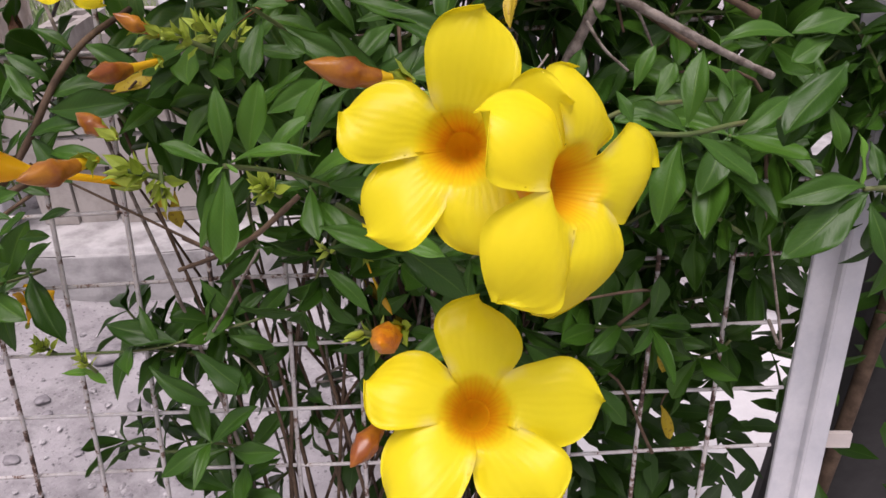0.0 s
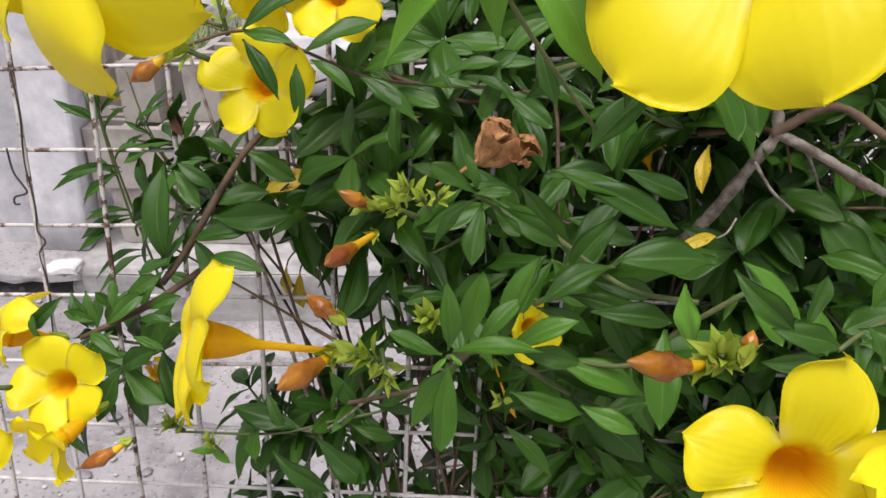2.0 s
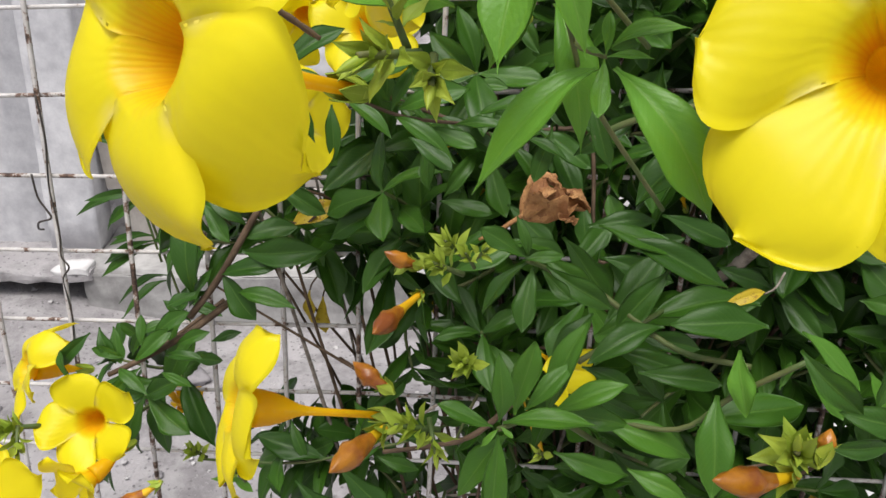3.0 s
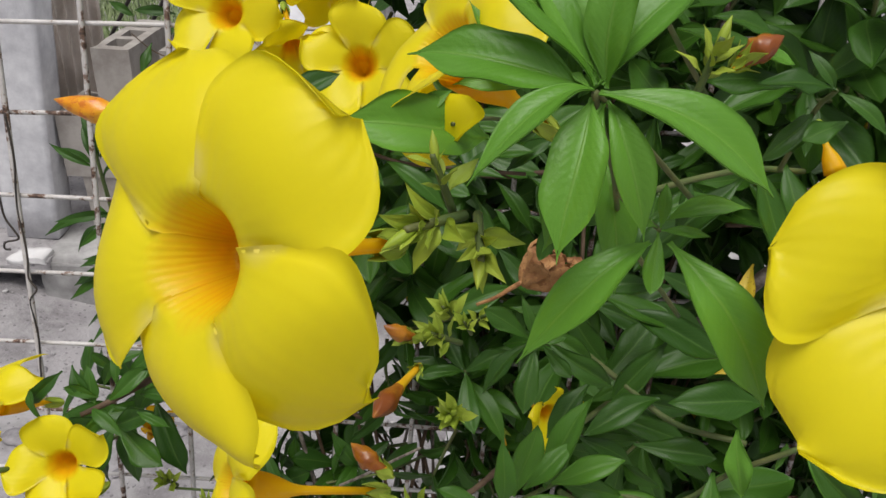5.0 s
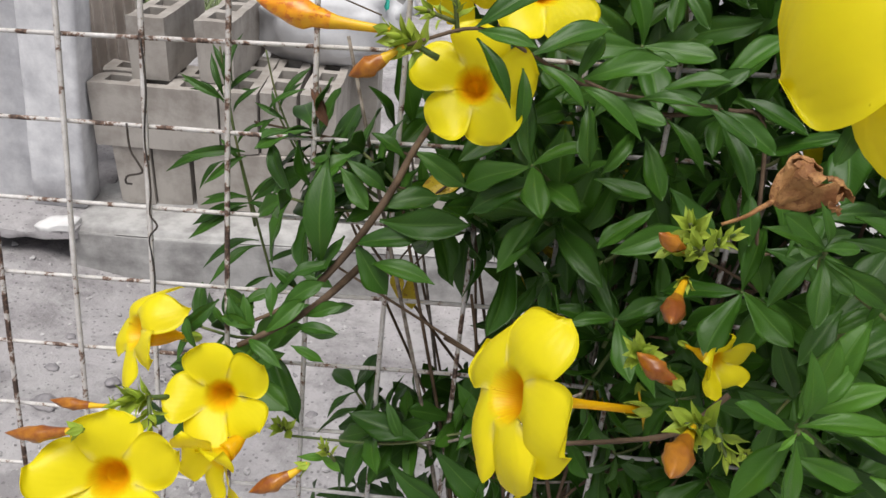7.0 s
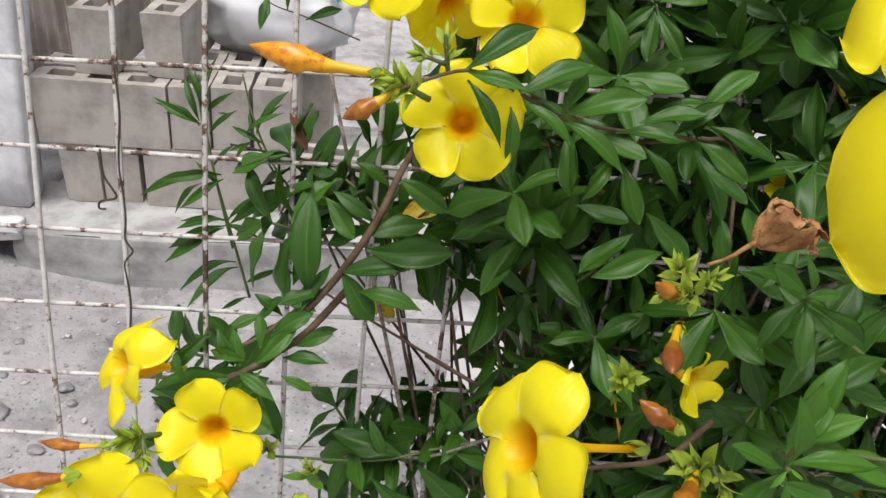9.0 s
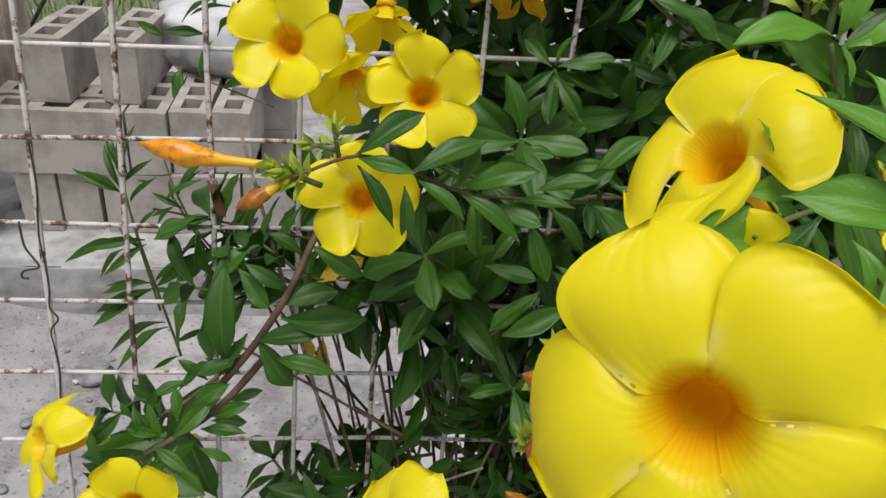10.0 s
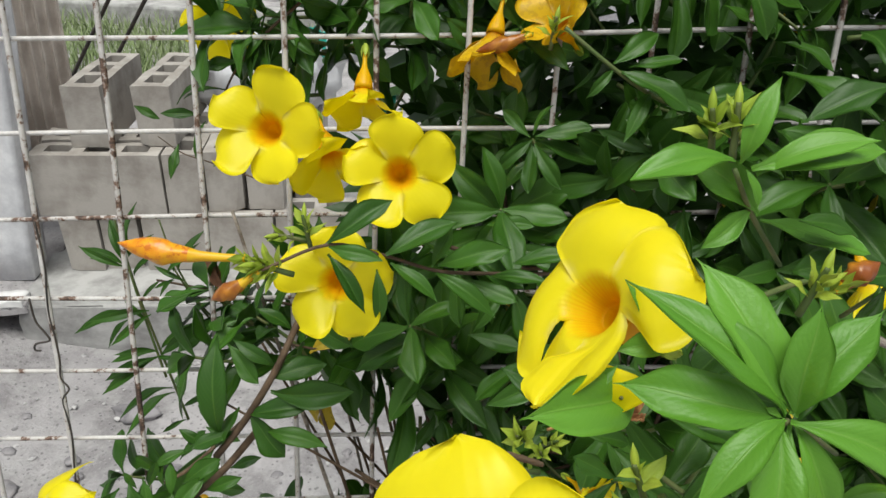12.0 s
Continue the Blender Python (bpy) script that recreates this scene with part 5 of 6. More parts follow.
branch("dark leaves hanging in front of the upper fence wires", [(-0.2409, 0.4564, 1.0821), (-0.2700, 0.4535, 1.0571), (-0.2880, 0.4529, 1.0372), (-0.2987, 0.4538, 1.0199)], 0.0014, 0.0008,
       (-0.2702, 0.4542, 1.0585, -0.3240, 0.4489, 1.0528), (-0.2665, 0.4527, 1.0575, -0.2773, 0.4362, 1.0437),
       (-0.2843, 0.4528, 1.0407, -0.3102, 0.4461, 1.0357), (-0.2966, 0.4536, 1.0234, -0.3209, 0.4491, 1.0177),
       (-0.2599, 0.4542, 1.0667, -0.2917, 0.4479, 1.0730), (-0.2700, 0.4535, 1.0571, -0.2726, 0.4340, 1.0339),
       (-0.2537, 0.4553, 1.0698, -0.2517, 0.4446, 1.0451), (-0.2472, 0.4551, 1.0732, -0.2728, 0.4495, 1.0797),
       (-0.2968, 0.4538, 1.0217, -0.3034, 0.4421, 1.0096), (-0.2601, 0.4540, 1.0637, -0.2392, 0.4456, 1.0489),
       (-0.2806, 0.4526, 1.0442, -0.2634, 0.4468, 1.0280),
       wood=WOOD, width=0.9)
branch("dark leaves in whorls on a thin upright shoot", [(-0.3394, 0.4107, 0.8417), (-0.3495, 0.4159, 0.8807), (-0.3555, 0.4195, 0.9076), (-0.3610, 0.4233, 0.9349), (-0.3633, 0.4251, 0.9474)], 0.0012, 0.0008,
       (-0.3597, 0.4201, 0.9173, -0.3852, 0.4166, 0.9308), (-0.3616, 0.4207, 0.9186, -0.3804, 0.4175, 0.9218),
       (-0.3567, 0.4221, 0.9241, -0.3706, 0.4298, 0.9472), (-0.3552, 0.4230, 0.9275, -0.3567, 0.4411, 0.9522),
       (-0.3586, 0.4226, 0.9253, -0.3639, 0.4310, 0.9439), (-0.3507, 0.4240, 0.9244, -0.3420, 0.4254, 0.9236),
       (-0.3475, 0.4179, 0.8877, -0.3817, 0.4028, 0.8846), (-0.3465, 0.4176, 0.8851, -0.3672, 0.4012, 0.8693),
       (-0.3438, 0.4127, 0.8601, -0.3731, 0.4058, 0.8521), (-0.3438, 0.4122, 0.8563, -0.3785, 0.4037, 0.8380),
       (-0.3495, 0.4159, 0.8807, -0.3648, 0.4199, 0.8931), (-0.3438, 0.4122, 0.8563, -0.3249, 0.4103, 0.8570),
       (-0.3544, 0.4205, 0.9111, -0.3391, 0.4255, 0.9275),
       width=0.64, shape=8)
branch("drooping dark leaves on a side shoot", [(-0.2821, 0.4228, 0.8504), (-0.3118, 0.4244, 0.8837), (-0.3281, 0.4265, 0.9096), (-0.3334, 0.4277, 0.9208)], 0.0012, 0.0007,
       (-0.3315, 0.4265, 0.9126, -0.3352, 0.4323, 0.9241), (-0.3283, 0.4274, 0.9128, -0.3150, 0.4342, 0.9320),
       (-0.3296, 0.4259, 0.9096, -0.3396, 0.4196, 0.8977), (-0.3311, 0.4252, 0.9078, -0.3441, 0.4222, 0.9020),
       (-0.3197, 0.4272, 0.9035, -0.3088, 0.4260, 0.9041), (-0.3135, 0.4241, 0.8854, -0.3259, 0.4192, 0.8835),
       (-0.3085, 0.4249, 0.8840, -0.3413, 0.4110, 0.8582), (-0.3103, 0.4250, 0.8818, -0.3198, 0.4164, 0.8686),
       (-0.3017, 0.4260, 0.8770, -0.3091, 0.4112, 0.8475), (-0.2933, 0.4230, 0.8603, -0.3152, 0.4130, 0.8534),
       (-0.2896, 0.4230, 0.8570, -0.2699, 0.4279, 0.8742),
       width=0.62, shape=8)
branch("curled dry brown leaf caught on the fence wire", [(-0.2941, 0.4128, 0.9166), (-0.2959, 0.4130, 0.9255), (-0.2981, 0.4145, 0.9364)], 0.0009, 0.0007,
       (-0.2942, 0.4131, 0.9179, -0.3052, 0.4178, 0.9340, "dry"), (-0.2995, 0.4138, 0.9347, -0.2903, 0.4062, 0.9172, "dry"),
       wood=WOOD, width=1.0, shape=5)
branch("thick woody branch with large dark leaves", [(-0.2689, 0.3326, 0.8606), (-0.2524, 0.3419, 0.8840), (-0.2378, 0.3530, 0.9111), (-0.2328, 0.3791, 0.9261), (-0.2280, 0.4189, 0.9344)], 0.0028, 0.0025,
       (-0.2527, 0.3421, 0.8845, -0.2199, 0.3442, 0.8924), (-0.2408, 0.3474, 0.8976, -0.1966, 0.3493, 0.9031),
       (-0.2411, 0.3394, 0.8770, -0.2084, 0.3377, 0.8731), (-0.2675, 0.3373, 0.8729, -0.2717, 0.3579, 0.9218),
       (-0.2652, 0.3549, 0.9188, -0.2464, 0.3456, 0.9032), (-0.2574, 0.3433, 0.8876, -0.2691, 0.3338, 0.8657),
       (-0.2399, 0.3528, 0.9102, -0.2608, 0.3518, 0.9252), (-0.2355, 0.3706, 0.9207, -0.2536, 0.3680, 0.9339),
       (-0.2423, 0.3503, 0.9041, -0.2143, 0.3616, 0.9085), (-0.2340, 0.3764, 0.9246, -0.2050, 0.3768, 0.9106),
       (-0.2526, 0.3426, 0.8853, -0.2325, 0.3380, 0.8615), (-0.2593, 0.3386, 0.8755, -0.2798, 0.3291, 0.8676),
       wood=WOOD, width=1.15)
branch("crowded dark leaves on a low side branch", [(-0.2533, 0.3600, 0.8614), (-0.2637, 0.3214, 0.8586), (-0.2799, 0.2982, 0.8537), (-0.2898, 0.2888, 0.8507)], 0.0030, 0.0018,
       (-0.2808, 0.2976, 0.8539, -0.2655, 0.3130, 0.8676), (-0.2990, 0.3009, 0.8700, -0.2896, 0.2956, 0.8524),
       (-0.2700, 0.3080, 0.8526, -0.2470, 0.3080, 0.8544), (-0.2687, 0.3014, 0.8469, -0.2522, 0.3017, 0.8406),
       (-0.3022, 0.2975, 0.8682, -0.3171, 0.2878, 0.8510), (-0.2934, 0.3039, 0.8694, -0.2868, 0.2958, 0.8530),
       (-0.2693, 0.3318, 0.8659, -0.2751, 0.3201, 0.8498), (-0.2773, 0.3120, 0.8615, -0.2584, 0.3187, 0.8748),
       (-0.2769, 0.2975, 0.8516, -0.2882, 0.2843, 0.8385), (-0.2666, 0.3141, 0.8560, -0.2480, 0.3179, 0.8647),
       (-0.2850, 0.2972, 0.8564, -0.2996, 0.2929, 0.8623), (-0.2950, 0.2879, 0.8507, -0.3010, 0.2754, 0.8319),
       (-0.3072, 0.2838, 0.8472, -0.3140, 0.2881, 0.8620), (-0.2799, 0.3048, 0.8590, -0.2835, 0.3136, 0.8721),
       (-0.2860, 0.2929, 0.8526, -0.2659, 0.2852, 0.8455),
       wood=WOOD, width=1.1)
branch("thin green twig with hanging leaves along the fence", [(-0.2968, 0.3547, 0.7283), (-0.2321, 0.3639, 0.7323), (-0.1929, 0.3757, 0.7414), (-0.1613, 0.3862, 0.7485), (-0.1260, 0.4126, 0.7560)], 0.0012, 0.0014,
       (-0.2308, 0.3589, 0.7226, -0.1927, 0.3588, 0.6944), (-0.2044, 0.3682, 0.7311, -0.1681, 0.3628, 0.7038),
       (-0.1818, 0.3769, 0.7393, -0.1536, 0.3819, 0.7284), (-0.2876, 0.3500, 0.7173, -0.2711, 0.3551, 0.7153, "young"),
       (-0.2747, 0.3537, 0.7216, -0.2599, 0.3532, 0.7095, "young"), (-0.2249, 0.3659, 0.7336, -0.2387, 0.3756, 0.7583),
       (-0.1929, 0.3757, 0.7414, -0.1862, 0.3836, 0.7711), (-0.2141, 0.3688, 0.7357, -0.2604, 0.3679, 0.7462),
       (-0.1647, 0.3846, 0.7468, -0.1441, 0.3942, 0.7709))
branch("bright green glossy leaves at a leafy shoot tip", [(-0.0784, 0.1589, 1.0732), (-0.0731, 0.1739, 1.0572), (-0.0674, 0.1860, 1.0398), (-0.0483, 0.2164, 1.0059)], 0.0006, 0.0008,
       (-0.0786, 0.1590, 1.0735, -0.0924, 0.1470, 1.0629), (-0.0777, 0.1590, 1.0732, -0.0535, 0.1576, 1.0626),
       (-0.0776, 0.1596, 1.0742, -0.0655, 0.1687, 1.0887), (-0.0785, 0.1605, 1.0720, -0.0798, 0.1472, 1.0536),
       (-0.0765, 0.1607, 1.0718, -0.0685, 0.1556, 1.0544), (-0.0786, 0.1594, 1.0741, -0.0798, 0.1615, 1.0783, "young"),
       (-0.0781, 0.1595, 1.0742, -0.0765, 0.1605, 1.0763, "young"), (-0.0790, 0.1591, 1.0738, -0.0818, 0.1589, 1.0754, "young"),
       kind="tip", width=1.0)
branch("bright green glossy leaves at a leafy shoot tip", [(-0.0659, 0.1616, 1.0538), (-0.0708, 0.1750, 1.0522), (-0.0722, 0.1864, 1.0524)], 0.0005, 0.0006,
       (-0.0670, 0.1605, 1.0521, -0.0833, 0.1508, 1.0339), (-0.0643, 0.1610, 1.0523, -0.0480, 0.1509, 1.0336),
       (-0.0763, 0.1880, 1.0565, -0.0683, 0.1779, 1.0321), (-0.0659, 0.1617, 1.0540, -0.0661, 0.1641, 1.0601, "young"),
       (-0.0657, 0.1616, 1.0538, -0.0589, 0.1612, 1.0541, "young"), (-0.0661, 0.1614, 1.0535, -0.0659, 0.1566, 1.0459, "young"),
       (-0.0661, 0.1617, 1.0540, -0.0697, 0.1619, 1.0548, "young"), (-0.0651, 0.1625, 1.0551, -0.0542, 0.1631, 1.0584),
       kind="tip", width=1.0)
branch("broad bright green leaves at a leafy shoot tip", [(-0.0782, 0.1593, 1.0733), (-0.0706, 0.1666, 1.0651), (-0.0592, 0.1773, 1.0523)], 0.0005, 0.0007,
       (-0.0786, 0.1597, 1.0740, -0.1035, 0.1694, 1.0886), (-0.0777, 0.1600, 1.0744, -0.0930, 0.1733, 1.0917),
       (-0.0794, 0.1594, 1.0736, -0.1040, 0.1612, 1.0748), (-0.0769, 0.1607, 1.0716, -0.0819, 0.1519, 1.0526),
       (-0.0769, 0.1597, 1.0738, -0.0770, 0.1635, 1.0920),
       kind="tip", width=1.0)
branch("bright green leaves beside a flower", [(-0.0909, 0.1868, 1.0586), (-0.0948, 0.1813, 1.0604), (-0.0995, 0.1750, 1.0608)], 0.0005, 0.0005,
       (-0.0945, 0.1850, 1.0556, -0.1174, 0.1649, 1.0617), (-0.1005, 0.1785, 1.0653, -0.1072, 0.1758, 1.0605),
       (-0.0867, 0.1914, 1.0654, -0.1014, 0.1834, 1.0648), (-0.0955, 0.1864, 1.0696, -0.1004, 0.1883, 1.0779),
       kind="tip")
branch("glossy dark green leaves in a whorl on a green stem", [(-0.0232, 0.2385, 1.0579), (-0.0241, 0.2457, 1.0503), (-0.0209, 0.2680, 1.0272)], 0.0008, 0.0010,
       (-0.0232, 0.2385, 1.0579, -0.0416, 0.2323, 1.0587), (-0.0234, 0.2392, 1.0571, -0.0307, 0.2420, 1.0654),
       (-0.0225, 0.2383, 1.0574, -0.0113, 0.2345, 1.0502), (-0.0241, 0.2457, 1.0503, -0.0358, 0.2359, 1.0393),
       (-0.0256, 0.2461, 1.0514, -0.0276, 0.2410, 1.0414), (-0.0367, 0.2429, 1.0656, -0.0537, 0.2374, 1.0711),
       (-0.0181, 0.2400, 1.0508, -0.0287, 0.2325, 1.0472), (-0.0307, 0.2467, 1.0561, -0.0514, 0.2379, 1.0566),
       width=1.1)
branch("pale green leaves under a small bud", [(-0.0712, 0.2386, 1.0824), (-0.0629, 0.2436, 1.0689), (-0.0472, 0.2571, 1.0483)], 0.0009, 0.0010,
       (-0.0700, 0.2394, 1.0837, -0.0640, 0.2449, 1.1038), (-0.0714, 0.2396, 1.0842, -0.0967, 0.2273, 1.0817),
       (-0.0669, 0.2402, 1.0822, -0.0325, 0.2523, 1.0852), (-0.0682, 0.2400, 1.0822, -0.0642, 0.2369, 1.0735),
       (-0.0647, 0.2417, 1.0803, -0.0396, 0.2415, 1.0914), (-0.0615, 0.2438, 1.0690, -0.0835, 0.2481, 1.0850),
       (-0.0593, 0.2470, 1.0660, -0.0323, 0.2427, 1.0615), (-0.0634, 0.2433, 1.0706, -0.0756, 0.2346, 1.0625),
       kind="young", width=1.1)
branch("broad dark green leaves on a brown stem against the fence", [(-0.1733, 0.3960, 0.9721), (-0.1432, 0.3985, 0.9629), (-0.1178, 0.4055, 0.9538), (-0.0881, 0.4054, 0.9605)], 0.0016, 0.0018,
       (-0.1760, 0.3947, 0.9703, -0.1484, 0.3872, 0.9614), (-0.1489, 0.3978, 0.9643, -0.1155, 0.3923, 0.9493),
       (-0.1269, 0.4071, 0.9646, -0.0901, 0.4062, 0.9589), (-0.1079, 0.4134, 0.9701, -0.0795, 0.4141, 0.9745),
       (-0.1379, 0.4080, 0.9763, -0.1129, 0.4058, 0.9795), (-0.1525, 0.3938, 0.9582, -0.1457, 0.3736, 0.9324),
       (-0.1267, 0.3984, 0.9467, -0.1399, 0.3779, 0.9278), (-0.1219, 0.3990, 0.9435, -0.1075, 0.3836, 0.9177),
       (-0.1127, 0.4037, 0.9523, -0.0892, 0.3939, 0.9294), (-0.1423, 0.3798, 0.9245, -0.1139, 0.3768, 0.9220),
       wood=WOOD, width=1.05)
branch("broad dark green leaves on a brown stem against the fence", [(-0.0865, 0.4008, 0.9625), (-0.0695, 0.3974, 0.9592), (-0.0607, 0.3748, 0.9082), (-0.0487, 0.3761, 0.9065)], 0.0016, 0.0014,
       (-0.0810, 0.4095, 0.9767, -0.0707, 0.4133, 0.9922), (-0.0581, 0.4073, 0.9741, -0.0352, 0.4123, 0.9930),
       (-0.0826, 0.4041, 0.9680, -0.0490, 0.3957, 0.9577), (-0.0493, 0.4011, 0.9624, -0.0293, 0.3965, 0.9520),
       (-0.0395, 0.4061, 0.9694, -0.0204, 0.4130, 0.9751), (-0.0886, 0.3974, 0.9571, -0.0706, 0.3766, 0.9286),
       (-0.1068, 0.3791, 0.9271, -0.0812, 0.3731, 0.9078), (-0.1113, 0.3743, 0.9174, -0.1346, 0.3601, 0.8970),
       (-0.0949, 0.3722, 0.9102, -0.1288, 0.3576, 0.8977), (-0.0645, 0.3736, 0.9068, -0.0688, 0.3832, 0.9293),
       (-0.0490, 0.3803, 0.9137, -0.0578, 0.3900, 0.9344), (-0.0577, 0.3742, 0.9062, -0.0209, 0.3741, 0.8978),
       (-0.0434, 0.3787, 0.9101, -0.0179, 0.3828, 0.9186),
       wood=WOOD, width=1.05)
branch("broad green leaves in the middle of the shrub", [(-0.0716, 0.2737, 0.9552), (-0.0524, 0.2715, 0.9433), (-0.0299, 0.2649, 0.9327), (-0.0070, 0.2593, 0.9342)], 0.0016, 0.0014,
       (-0.0358, 0.2802, 0.9553, -0.0514, 0.2672, 0.9363), (-0.0354, 0.2687, 0.9386, -0.0600, 0.2546, 0.9284),
       (-0.0032, 0.2666, 0.9458, -0.0362, 0.2540, 0.9494), (-0.0618, 0.2829, 0.9677, -0.0336, 0.2838, 0.9604),
       (-0.0535, 0.2829, 0.9643, -0.0146, 0.2847, 0.9486), (-0.0798, 0.2737, 0.9586, -0.0596, 0.2660, 0.9497),
       (-0.0598, 0.2683, 0.9405, -0.0718, 0.2540, 0.9248), (-0.0421, 0.2590, 0.9250, -0.0136, 0.2614, 0.9235),
       (-0.0613, 0.2583, 0.9242, -0.0400, 0.2605, 0.9137), (-0.0911, 0.2734, 0.9628, -0.0721, 0.2777, 0.9564),
       width=1.05)
branch("broad green leaves low in the shrub", [(-0.0532, 0.2518, 0.9082), (-0.0272, 0.2483, 0.9122), (-0.0124, 0.2494, 0.9291), (0.0045, 0.2464, 0.9483)], 0.0013, 0.0013,
       (-0.0173, 0.2498, 0.9277, -0.0160, 0.2304, 0.9009), (-0.0224, 0.2480, 0.9160, 0.0136, 0.2634, 0.9188),
       (0.0017, 0.2501, 0.9561, 0.0217, 0.2478, 0.9395), (0.0045, 0.2464, 0.9483, 0.0157, 0.2374, 0.9352),
       (-0.0532, 0.2518, 0.9082, -0.0205, 0.2506, 0.8982), (-0.0416, 0.2428, 0.8957, -0.0213, 0.2383, 0.8909),
       (-0.0672, 0.2426, 0.8975, -0.0403, 0.2468, 0.8887), (-0.0135, 0.2526, 0.9447, -0.0089, 0.2434, 0.9255, "young"),
       (0.0232, 0.2492, 0.9457, 0.0314, 0.2445, 0.9292), (-0.0006, 0.2471, 0.9358, 0.0020, 0.2527, 0.9432),
       kind="fresh", width=1.08)
branch("crowded curled leaves along the low side branch", [(-0.2748, 0.3767, 0.8438), (-0.2957, 0.3511, 0.8295), (-0.3091, 0.3431, 0.8226)], 0.0018, 0.0014,
       (-0.2930, 0.3692, 0.8441, -0.2719, 0.3678, 0.8378), (-0.3026, 0.3521, 0.8331, -0.2901, 0.3632, 0.8476),
       (-0.2949, 0.3443, 0.8197, -0.2786, 0.3533, 0.8337), (-0.3179, 0.3406, 0.8197, -0.3136, 0.3459, 0.8360),
       (-0.3093, 0.3419, 0.8207, -0.3125, 0.3493, 0.8341), (-0.3250, 0.3395, 0.8189, -0.3317, 0.3408, 0.8291),
       (-0.2826, 0.3463, 0.8194, -0.2613, 0.3452, 0.8237), (-0.2749, 0.3572, 0.8264, -0.2578, 0.3635, 0.8317),
       (-0.2981, 0.3578, 0.8360, -0.3162, 0.3455, 0.8310), (-0.3099, 0.3456, 0.8265, -0.3255, 0.3455, 0.8387),
       (-0.2895, 0.3612, 0.8354, -0.3057, 0.3611, 0.8476),
       wood=WOOD, width=1.05)
branch("yellowing leaf on a bare twig", [(-0.2450, 0.3894, 0.8969), (-0.2262, 0.3915, 0.8945), (-0.2178, 0.3936, 0.9003)], 0.0010, 0.0010,
       (-0.2334, 0.3890, 0.8925, -0.2103, 0.4043, 0.9046, "yellow"),
       wood=WOOD, width=1.3)
branch("yellow leaf hanging from a grey twig", [(0.0097, 0.3102, 0.9442), (0.0062, 0.3040, 0.9406), (0.0019, 0.3001, 0.9394)], 0.0006, 0.0005,
       (0.0018, 0.3006, 0.9399, -0.0141, 0.2913, 0.9368, "yellow"), (-0.0037, 0.3210, 0.9692, -0.0054, 0.3064, 0.9546, "yellow"),
       wood=GREY_WOOD, width=1.0)

for x, z, dx, dz in ((-0.1740, 0.8122, 0.012, -0.016), (-0.1662, 0.8369, 0.016, -0.006), (-0.0909, 0.6987, 0.008, -0.024), (-0.0579, 0.7537, 0.006, -0.02), (-0.2476, 0.7867, 0.004, -0.026),
                     (-0.1119, 0.7286, 0.014, -0.014), (0.1167, 0.6945, -0.006, -0.03), (0.1163, 0.6284, 0.01, -0.026), (-0.2574, 0.7915, 0.004, -0.024), (-0.1717, 0.8400, 0.008, -0.012)):
    branch("small yellow leaf hanging from a thin twig behind the fence", [(x, 0.460, z + 0.5 * abs(dz)), (x + 0.002, 0.463, z + 0.006 - 0.5 * dz), (x + 0.012, 0.475, z + 0.03)], 0.0008, 0.0011,
           (x, 0.460, z - 0.5 * dz, x + dx, 0.452, z + 0.5 * dz, "yellow"), wood=WOOD, width=1.2)


# ---- bare woody stems ----
def bare_stem(label, pts, r0, r1, material=WOOD):
    return tagged(part("woody_stem", tube(pts, r0, r1, 16, 9, swell=lambda s: 1 + 0.3 * noise.noise((s * 14, pts[0][0] * 50, 1)) + 0.18 * noise.noise((s * 45, pts[0][2] * 50, 2))), material), label, "stem", "bare woody stems")


bare_stem("grey-brown forked branch crossing the gap in the leaves", [(0.0029, 0.4163, 0.8758), (0.0138, 0.3982, 0.9022), (0.0285, 0.3876, 0.9408), (0.0350, 0.3862, 0.9570), (0.0315, 0.3949, 0.9743)], 0.0034, 0.0026, GREY_WOOD)
bare_stem("grey-brown branch running to the side", [(0.0338, 0.3859, 0.9570), (0.0596, 0.3853, 0.9458), (0.0898, 0.3837, 0.9313), (0.1217, 0.3939, 0.9162)], 0.0024, 0.0017, GREY_WOOD)
bare_stem("brown branch running up to the side", [(0.0326, 0.3850, 0.9558), (0.0563, 0.3864, 0.9704), (0.0764, 0.3747, 0.9624), (0.1003, 0.3619, 0.9510)], 0.0022, 0.0018, WOOD)
bare_stem("brown branch behind the leaves", [(0.0017, 0.3982, 0.9494), (0.0386, 0.4013, 0.9515), (0.0829, 0.3931, 0.9299)], 0.0018, 0.0018, WOOD)
bare_stem("thin grey twig crossing the gap in the leaves", [(0.0275, 0.3825, 0.9425), (0.0368, 0.3781, 0.9308), (0.0498, 0.3806, 0.9197)], 0.0009, 0.0006, GREY_WOOD)
bare_stem("thin grey twig crossing the gap in the leaves", [(0.0352, 0.3856, 0.9558), (0.0503, 0.3901, 0.9476), (0.0636, 0.3923, 0.9253)], 0.0010, 0.0006, GREY_WOOD)
bare_stem("thin brown twig crossing the gap in the leaves", [(0.0270, 0.4042, 0.9719), (0.0386, 0.3926, 0.9568), (0.0463, 0.3889, 0.9364)], 0.0011, 0.0006, WOOD)
bare_stem("brown horizontal twig below the flowers", [(-0.1370, 0.2626, 0.8614), (-0.1170, 0.2602, 0.8715), (-0.0990, 0.2584, 0.8832), (-0.0834, 0.2689, 0.8964)], 0.0009, 0.0012, WOOD)
bare_stem("red-brown twig under the flowers", [(-0.1250, 0.1570, 1.0608), (-0.1186, 0.1599, 1.0583), (-0.1125, 0.1644, 1.0528)], 0.0007, 0.0005, WOOD)


